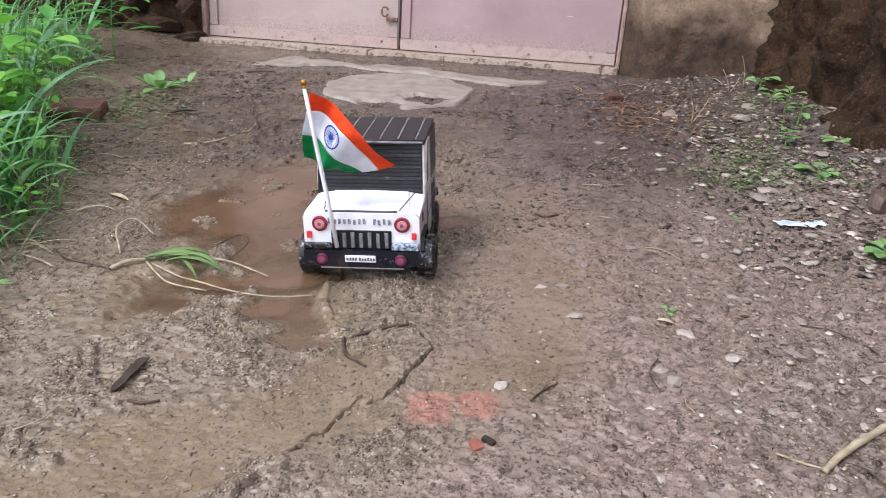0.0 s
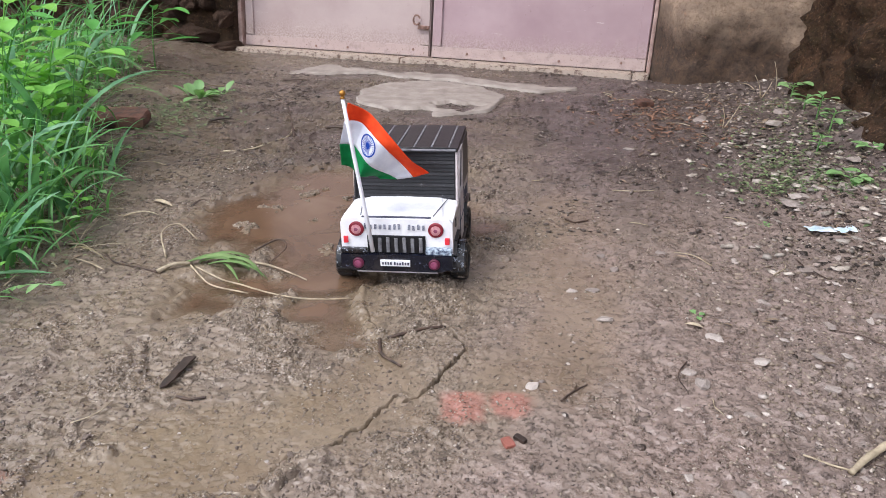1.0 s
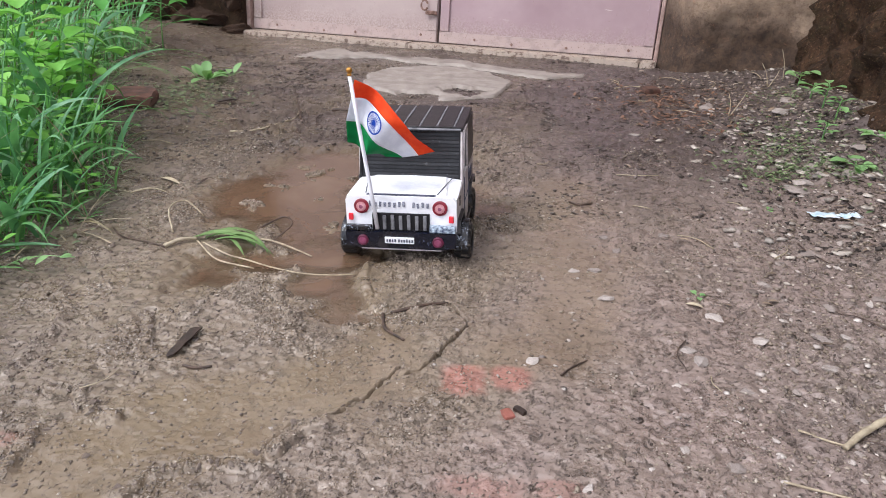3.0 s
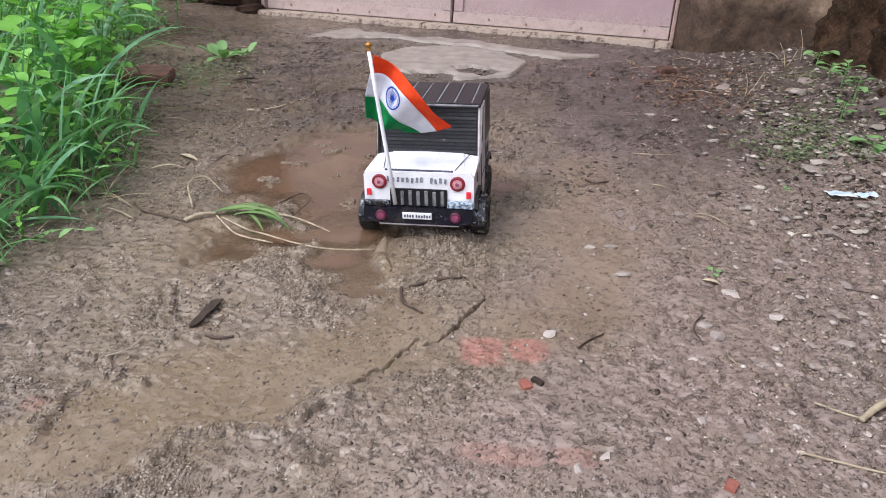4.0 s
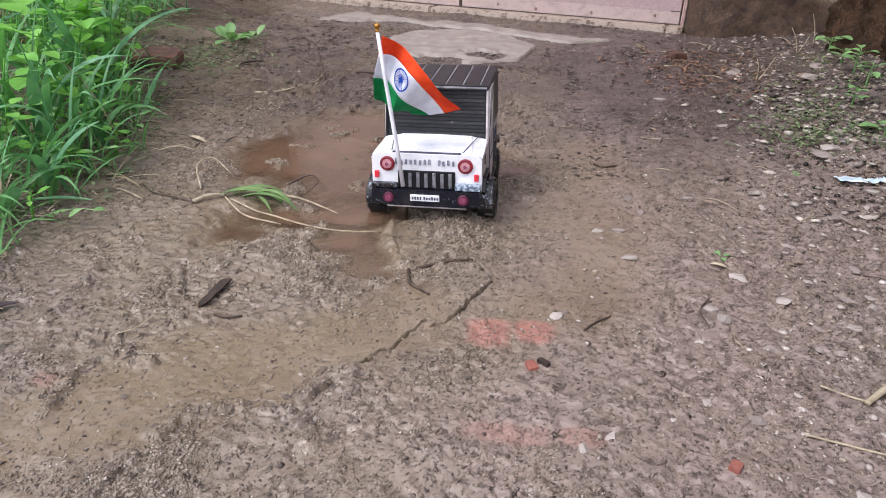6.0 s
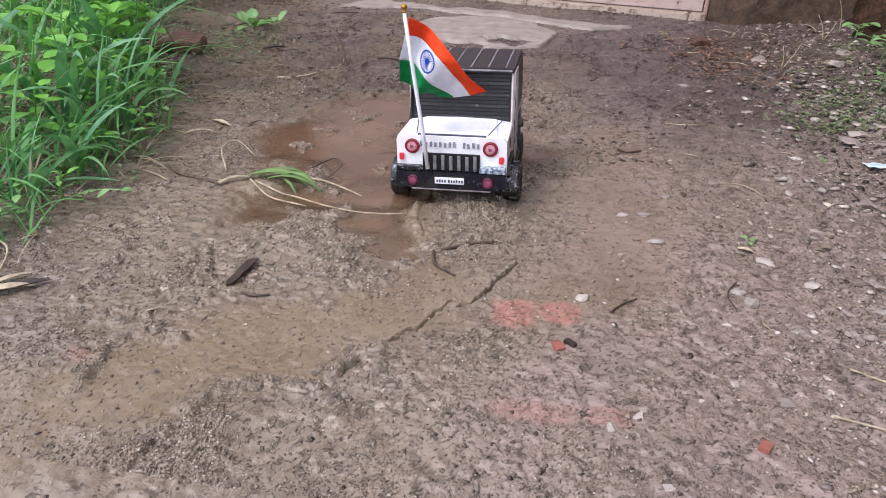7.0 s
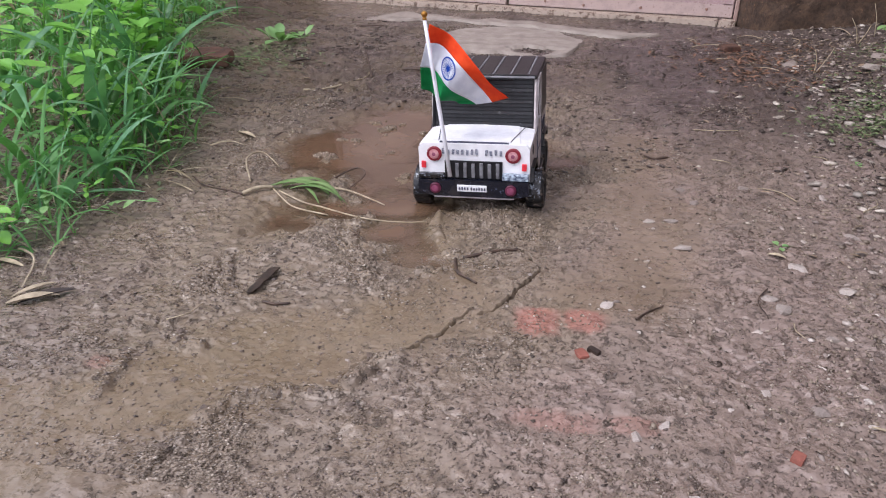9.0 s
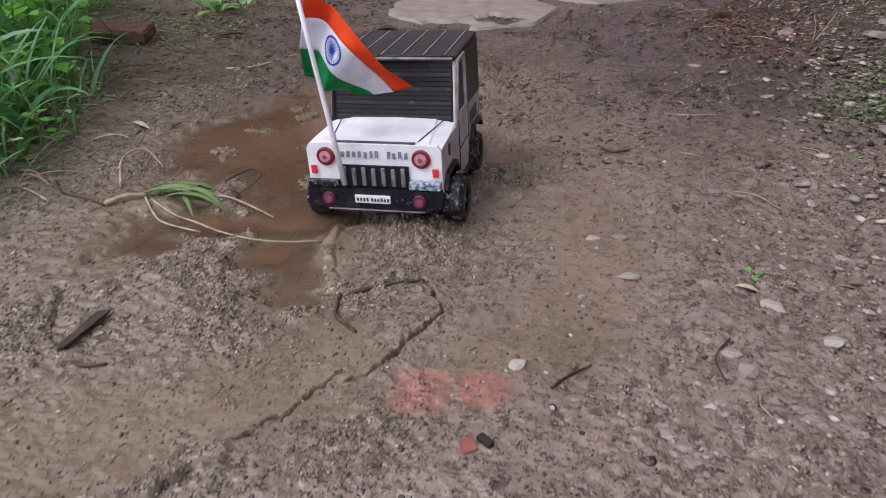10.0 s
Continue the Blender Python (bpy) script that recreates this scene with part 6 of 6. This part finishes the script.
ROUND = "light green round-leaved weed growing among grass"
for k, (u, v, t, n, s) in enumerate(((-0.76, 1.24, 0.15, 11, 0.042), (-0.84, 1.32, 0.18, 12, 0.046), (-0.96, 1.42, 0.2, 10, 0.05), (-0.70, 1.12, 0.09, 9, 0.03), (-0.88, 1.48, 0.15, 9, 0.042),
                                     (-0.80, 1.00, 0.14, 8, 0.04), (-0.94, 1.10, 0.18, 9, 0.045), (-1.06, 1.34, 0.2, 9, 0.045), (-0.70, 1.22, 0.10, 8, 0.034), (-0.80, 1.44, 0.13, 9, 0.045),
                                     (-0.78, 1.30, 0.21, 9, 0.05), (-0.66, 1.04, 0.07, 9, 0.020), (-0.65, 1.10, 0.06, 8, 0.018), (-0.72, 1.06, 0.17, 8, 0.042), (-0.88, 1.24, 0.22, 9, 0.052), (-0.68, 0.92, 0.10, 7, 0.03), (-0.76, 0.84, 0.13, 8, 0.036), (-0.59, 1.04, 0.05, 8, 0.018), (-0.60, 0.93, 0.06, 8, 0.02),
                                     (-0.80, 1.34, 0.25, 7, 0.056), (-0.90, 1.36, 0.27, 7, 0.058), (-0.74, 1.34, 0.20, 6, 0.05), (-0.98, 1.55, 0.26, 7, 0.056), (-0.86, 1.14, 0.20, 7, 0.05), (-0.72, 0.98, 0.15, 6, 0.042))):
    leafy_plant(u, v, t, n, s, 0.85, 300 + k, LEAF, ROUND)
for k, (u, v, t, n, s) in enumerate(((-1.06, 1.95, 0.20, 8, 0.10), (-1.18, 1.75, 0.22, 8, 0.11), (-1.0, 2.2, 0.18, 7, 0.09), (-1.25, 1.5, 0.25, 8, 0.11))):
    leafy_plant(u, v, t, n, s, 0.42, 320 + k, LEAF_DARK, "deep green broad-leaved weed standing in the grass", (0.1, 0.0))
leafy_plant(-0.718, 1.84, 0.012, 13, 0.046, 0.55, 331, LEAF_BANK, "small rosette of soft green leaves on bare mud", rise=(0.2, 1.1))
leafy_plant(-0.69, 1.92, 0.012, 5, 0.035, 0.55, 332, LEAF_BANK, "small rosette of soft green leaves on bare mud", rise=(0.2, 0.9))
leafy_plant(-0.562, 0.787, 0.045, 5, 0.016, 0.6, 333, LEAF, "tiny green seedling in the mud")
leafy_plant(-0.63, 0.95, 0.05, 8, 0.02, 0.7, 334, LEAF, "tiny green seedling in the mud")
leafy_plant(-0.605, 0.66, 0.06, 11, 0.032, 0.65, 335, LEAF, "yellow-green leafy weed at the foot of the bank")
for k, (u, v, t, n, s) in enumerate(((0.80, 2.00, 0.05, 6, 0.040), (0.75, 1.70, 0.07, 7, 0.024), (0.74, 1.60, 0.06, 7, 0.022), (0.69, 1.52, 0.05, 8, 0.02), (0.676, 1.325, 0.025, 8, 0.030), (0.65, 1.02, 0.04, 8, 0.032),
                                     (0.765, 1.46, 0.03, 7, 0.026), (0.48, 1.16, 0.012, 5, 0.012), (0.30, 0.83, 0.010, 4, 0.009), (0.77, 1.83, 0.05, 6, 0.026))):
    leafy_plant(u, v, t * 0.8, n, s * 0.95, 0.85, 340 + k, LEAF_BANK, "small green weed on the stony bank", (0.0, -0.2))


def ground_cover():
    r = random.Random(23)
    bm = bmesh.new()
    spots = [(-0.72, 1.72, 0.06, 300), (-0.68, 1.58, 0.05, 160), (-0.80, 1.60, 0.08, 160), (0.57, 1.36, 0.055, 420), (0.61, 1.46, 0.05, 260), (0.68, 1.62, 0.07, 300), (0.66, 1.30, 0.06, 160), (0.75, 1.90, 0.06, 160), (-0.64, 1.02, 0.04, 80), (-0.60, 0.86, 0.05, 60)]
    for u0, v0, s, n in spots:
        for k in range(n):
            u, v, a = r.gauss(u0, s), r.gauss(v0, s), r.uniform(0, 6.28)
            l = r.uniform(0.004, 0.013)
            leaf(bm, (u, v, float(height(u, v)) + r.uniform(0.001, 0.008)), (math.cos(a), math.sin(a)), l, l * 0.55, r.uniform(-0.1, 0.6), 0.5, 3, 1)
    solo("ground_cover", bm, simple("creeping_leaf", srgb(70, 90, 56), srgb(126, 142, 100), 60, 0.5, islands=True), G, "tiny creeping green leaves over soil and stones", "ground cover", kind="stuff")
    bm = bmesh.new()
    for k in range(300):
        u, v, a = r.uniform(0.52, 0.85), r.uniform(1.0, 2.1), r.gauss(0.2, 0.6)
        l = r.uniform(0.008, 0.03)
        leaf(bm, (u, v, float(height(u, v)) + 0.003), (math.cos(a), math.sin(a)), l, l * 0.2, r.uniform(-0.1, 0.25), 0.3, 3, 1)
    for k in range(160):
        v = r.uniform(0.6, 2.2)
        u = r.choice((r.uniform(0.35, 0.5 + 0.25 * v), r.gauss(0.42, 0.12))) if k % 4 else r.uniform(-0.75, -0.45)
        a, l = r.uniform(0, 6.28), r.uniform(0.006, 0.02) * (0.5 + 0.5 * v)
        leaf(bm, (u, v, float(height(u, v)) + 0.002), (math.cos(a), math.sin(a)), l, l * 0.35, r.uniform(-0.1, 0.3), 0.3, 3, 1)
    solo("leaf_litter", bm, simple("leaf_litter", srgb(88, 72, 60), srgb(150, 132, 112), 40, 0.7, islands=True), G, "bits of dry brown leaf strewn over the lane", "leaf litter", kind="stuff")
    bm = bmesh.new()
    for k in range(620):
        u, v, a = r.gauss(0.47, 0.09), r.gauss(1.87, 0.13), r.uniform(0, 6.28)
        l = r.uniform(0.005, 0.02)
        leaf(bm, (u, v, float(height(u, v)) + 0.002), (math.cos(a), math.sin(a)), l, l * r.uniform(0.25, 0.6), r.uniform(-0.1, 0.5), 0.4, 3, 1)
    solo("leaf_litter", bm, LITTER, G, "heap of russet leaf crumbs before the wall", "leaf litter", kind="stuff")


ground_cover()


def dark_litter():
    r = random.Random(29)
    bm = bmesh.new()
    for k in range(760):
        v = 1.05 + 1.2 * r.random()
        u = r.uniform(-0.75, 0.75)
        if float(pool(np.array(u), np.array(v))) < 0.03 or float(fbm(np.array(u), np.array(v), 5, 3)) < -0.02 or math.hypot(u + 0.15, v - 2.0) < 0.25:
            continue
        a, l = r.uniform(0, 6.28), r.uniform(0.008, 0.035)
        blade(bm, (u, v, float(height(u, v)) + 0.002), (math.cos(a), math.sin(a)), l, l * r.uniform(0.08, 0.3), r.uniform(0, 0.5), r.uniform(0.2, 1.2), 0.4, 4, r.uniform(-1, 1))
    solo("leaf_litter", bm, DEAD, G, "dark rotting bits of leaf and stem on the mud", "leaf litter", kind="stuff")


dark_litter()


def pulled_sprig():
    ob = thing("uprooted_grass", on(-0.36, 0.905, 0.0), "uprooted grass with pale stems lying by the puddle", "grass plant")
    o = Vector((-0.36, 0.905))

    def stem(points, r0, r1, mat, tag, lift):
        pts = smooth_line([(x - o.x, y - o.y, 0) for x, y in points], 5 * len(points))
        n = len(pts)
        base = float(height(-0.36, 0.905))
        level = np.maximum(height([p.x + o.x for p in pts], [p.y + o.y for p in pts]), WATER_Z) - base
        level = np.convolve(np.pad(level, 5, "edge"), np.ones(11) / 11, "valid")
        out = [(p.x, p.y, float(level[i]) + r0 + 0.001 + lift * math.sin(math.pi * i / (n - 1))) for i, p in enumerate(pts)]
        part("stem", tube(bmesh.new(), out, [r0 + (r1 - r0) * i / (n - 1) for i in range(n)], 7), mat, ob, tag, True)

    stem([(-0.387, 0.873), (-0.372, 0.893), (-0.356, 0.905)], 0.003, 0.0022, STRAW, "pale root stock", 0.002)
    stem([(-0.356, 0.905), (-0.325, 0.868), (-0.30, 0.848), (-0.254, 0.84)], 0.0013, 0.0010, STRAW, "pale dry stem", 0.004)
    stem([(-0.345, 0.90), (-0.30, 0.868), (-0.262, 0.85), (-0.228, 0.832), (-0.176, 0.824), (-0.123, 0.842)], 0.0013, 0.0008, STRAW, "pale dry stem", 0.006)
    stem([(-0.397, 0.921), (-0.426, 0.977), (-0.415, 1.011), (-0.382, 0.993)], 0.0015, 0.001, STRAW, "thin looping stem", 0.014)
    stem([(-0.387, 0.873), (-0.42, 0.885), (-0.46, 0.90), (-0.49, 0.93)], 0.0014, 0.001, TWIG, "thin dark root", 0.0)
    stem([(-0.29, 0.965), (-0.26, 0.99), (-0.24, 0.965), (-0.255, 0.93)], 0.0014, 0.001, TWIG, "thin looping stem", 0.012)
    stem([(-0.27, 0.92), (-0.235, 0.905), (-0.19, 0.885)], 0.0018, 0.001, STRAW, "thin dry stem", 0.004)
    for x, y, a, l, w, rise, droop in ((0.0, 0.004, 0.25, 0.150, 0.010, 0.42, 3.0), (0.006, 0.008, 0.08, 0.140, 0.011, 0.48, 3.3), (0.012, 0.012, 0.36, 0.130, 0.010, 0.40, 2.8),
                                       (0.03, 0.0, -0.15, 0.100, 0.009, 0.40, 1.6), (0.045, 0.012, -0.35, 0.085, 0.009, 0.60, 2.3), (-0.005, 0.0, 0.15, 0.115, 0.007, 0.35, 1.5),
                                       (0.015, 0.006, 0.02, 0.145, 0.010, 0.40, 3.4), (0.02, 0.010, 0.18, 0.130, 0.009, 0.36, 3.0), (0.05, 0.004, -0.9, 0.060, 0.006, 0.3, 1.0)):
        part("blade", blade(bmesh.new(), (x, y, 0.004), (math.cos(a), math.sin(a)), l, w, rise, droop, 0.3, 12), GRASS_PALE, ob, smooth=True)


pulled_sprig()


def fallen_leaf(u, v, a, l, w, mat, label, lift=0.002, rise=0.12, category="leaf"):
    solo("fallen_leaf", leaf(bmesh.new(), (0, 0, 0), (math.cos(a), math.sin(a)), l, w, rise, rise * 2.2, 8, 2, 0.3), mat, on(u, v, lift), label, category, smooth=True)




def bark_flake(u, v, a, l, w, label):
    """A thin ragged flake, wider at one end, lying at a tilt."""
    r = random.Random(8)
    edge = [(l * f, w * (0.32 + 0.24 * f + r.uniform(-0.08, 0.08))) for f in (0, 0.2, 0.4, 0.6, 0.8, 1.0)]
    outline = [(x, -y) for x, y in edge] + [(l * 1.04, 0.1 * w)] + [(x, y * 0.9) for x, y in reversed(edge)] + [(-0.05 * l, 0)]
    bm = slab(bmesh.new(), outline, (0.0, 0.0016), "z")
    for p in bm.verts:
        p.co.z += 0.06 * p.co.x - 0.25 * p.co.y
    solo("bark_flake", bm, DEAD, on(u, v, 0.0012, math.degrees(a)), label, "bark")


bark_flake(-0.2685, 0.626, 1.42, 0.050, 0.0150, "dark rotten flake of bark stuck in the mud")
fallen_leaf(-0.50, 0.555, 0.55, 0.05, 0.012, STRAW, "dry pale grass leaf on the mud")
fallen_leaf(-0.505, 0.57, 0.95, 0.045, 0.008, STRAW, "dry pale grass leaf on the mud")
fallen_leaf(-0.49, 0.56, 0.75, 0.055, 0.012, DEAD, "dark rotten leaf curled in the mud", 0.001)
fallen_leaf(-0.52, 1.145, -0.5, 0.05, 0.010, STRAW, "dry pale grass leaf on the mud")
fallen_leaf(-0.60, 0.82, 0.25, 0.09, 0.009, GRASS_BLUE, "fallen green blade touching the mud")
fallen_leaf(-0.585, 0.64, -0.2, 0.05, 0.008, STRAW, "dry pale grass leaf on the mud")
fallen_leaf(-0.61, 1.62, 0.6, 0.06, 0.014, DEAD, "dark rotten leaf curled in the mud")
fallen_leaf(-0.315, 1.76, 0.2, 0.055, 0.032, DEAD, "broad dark rotten leaf lying on the mud", 0.003)
fallen_leaf(0.30, 0.80, 2.8, 0.02, 0.007, STRAW, "dry pale grass leaf on the grit")
stick([(-0.577, 0.672), (-0.54, 0.645), (-0.52, 0.628), (-0.509, 0.591)], 0.0016, 0.001, STRAW, "straw", "thin bent dry stem on the mud", "straw", 0.012)


def brick_bit(u, v, sx, sy, sz, rz, label, name="brick", sink=0.3, mat=None):
    bm = box(bmesh.new(), -sx / 2, sx / 2, -sy / 2, sy / 2, 0, sz)
    bmesh.ops.subdivide_edges(bm, edges=list(bm.edges), cuts=3, use_grid_fill=True)
    for p in bm.verts:
        q = p.co.copy()
        p.co += Vector([0.12 * min(sx, sy, sz) * noise.noise(q * 45 + Vector((k * 5 + u * 40, v * 30, 0))) for k in range(3)])
        e = sum(abs(c) / (h / 2) > 0.95 for c, h in ((q.x, sx), (q.y, sy), (q.z - sz / 2, sz)))
        if e >= 2:
            p.co = Vector((0, 0, sz / 2)).lerp(p.co, 0.94 if e == 2 else 0.86)
    solo(name, bm, mat or BRICK, on(u, v, -sink * sz, rz, 3, 2), label, "brick")




def dry_stem(u, v, tips, label):
    """A dead stem with its forks, standing in the soil."""
    ob = thing("dry_stem", on(u, v, -0.004), label, "stem")
    for tip in tips:
        mid = Vector(tip) * 0.5 + Vector((0.004, 0.0, 0.004))
        part("stalk", tube(bmesh.new(), smooth_line([(0, 0, 0), mid, tip], 7), [0.0016 - 0.00015 * i for i in range(7)], 6), STRAW, ob, smooth=True)


dry_stem(0.575, 1.78, ((0.038, 0.02, 0.060), (-0.004, 0.01, 0.055)), "forked pale dead stem standing in bank soil")
dry_stem(0.795, 2.10, ((-0.018, 0.0, 0.085),), "thin pale dead stem at the foot of the wall")
dry_stem(0.745, 2.06, ((-0.026, 0.0, 0.066), (0.022, 0.0, 0.05)), "forked pale dead stem at the foot of the wall")
brick_bit(-0.775, 1.55, 0.11, 0.085, 0.030, 14, "broken muddy brown brick lying at the grass edge", sink=0.0, mat=BRICK_MUDDY)
brick_bit(0.0755, 0.573, 0.010, 0.013, 0.005, 30, "small red brick shard pressed into the mud")
brick_bit(0.234, 0.462, 0.011, 0.009, 0.006, 60, "small red brick shard lying on grit", sink=0.1)
brick_bit(0.43, 2.02, 0.05, 0.035, 0.022, 20, "broken reddish brick among leaf litter", mat=BRICK_MUDDY)
brick_bit(0.087, 0.578, 0.013, 0.006, 0.005, -40, "charred black splinter beside the brick shard", "charcoal", 0.2, DEAD)
brick_bit(0.70, 1.15, 0.04, 0.034, 0.03, 10, "dark round stone at the foot of the bank", "stone", 0.2, CLOD)


def wrapper(u, v, sx, sy, rz, seed):
    bm = bmesh.new()
    n, k = 12, 7
    rows = []
    for i in range(n + 1):
        row = []
        for j in range(k + 1):
            x, y = (i / n - 0.5) * sx, (j / k - 0.5) * sy * (1 + 0.25 * noise.noise(Vector((i * 0.5, seed, 0))))
            z = 0.003 + 0.003 * noise.noise(Vector((x * 70, y * 70, seed))) + 0.0015 * noise.noise(Vector((x * 300, y * 200, seed)))
            row.append(bm.verts.new((x, y + 0.003 * noise.noise(Vector((i * 1.3, seed, 4))), z)))
        rows.append(row)
    for r0, r1 in zip(rows, rows[1:]):
        for a, b, c, d in zip(r0, r0[1:], r1[1:], r1):
            bm.faces.new((a, b, c, d))
    got = bmesh.ops.extrude_face_region(bm, geom=list(bm.faces))
    for e in got["geom"]:
        if isinstance(e, bmesh.types.BMVert):
            e.co.z += 0.0006
    bmesh.ops.recalc_face_normals(bm, faces=bm.faces)
    solo("wrapper", bm, WRAP, on(u, v, 0.002, rz), "crumpled pale blue-white plastic wrapper on gravel", "litter", smooth=True)


wrapper(0.550, 1.120, 0.042, 0.022, 4, 1.0)
wrapper(0.590, 1.122, 0.036, 0.02, 18, 2.0)
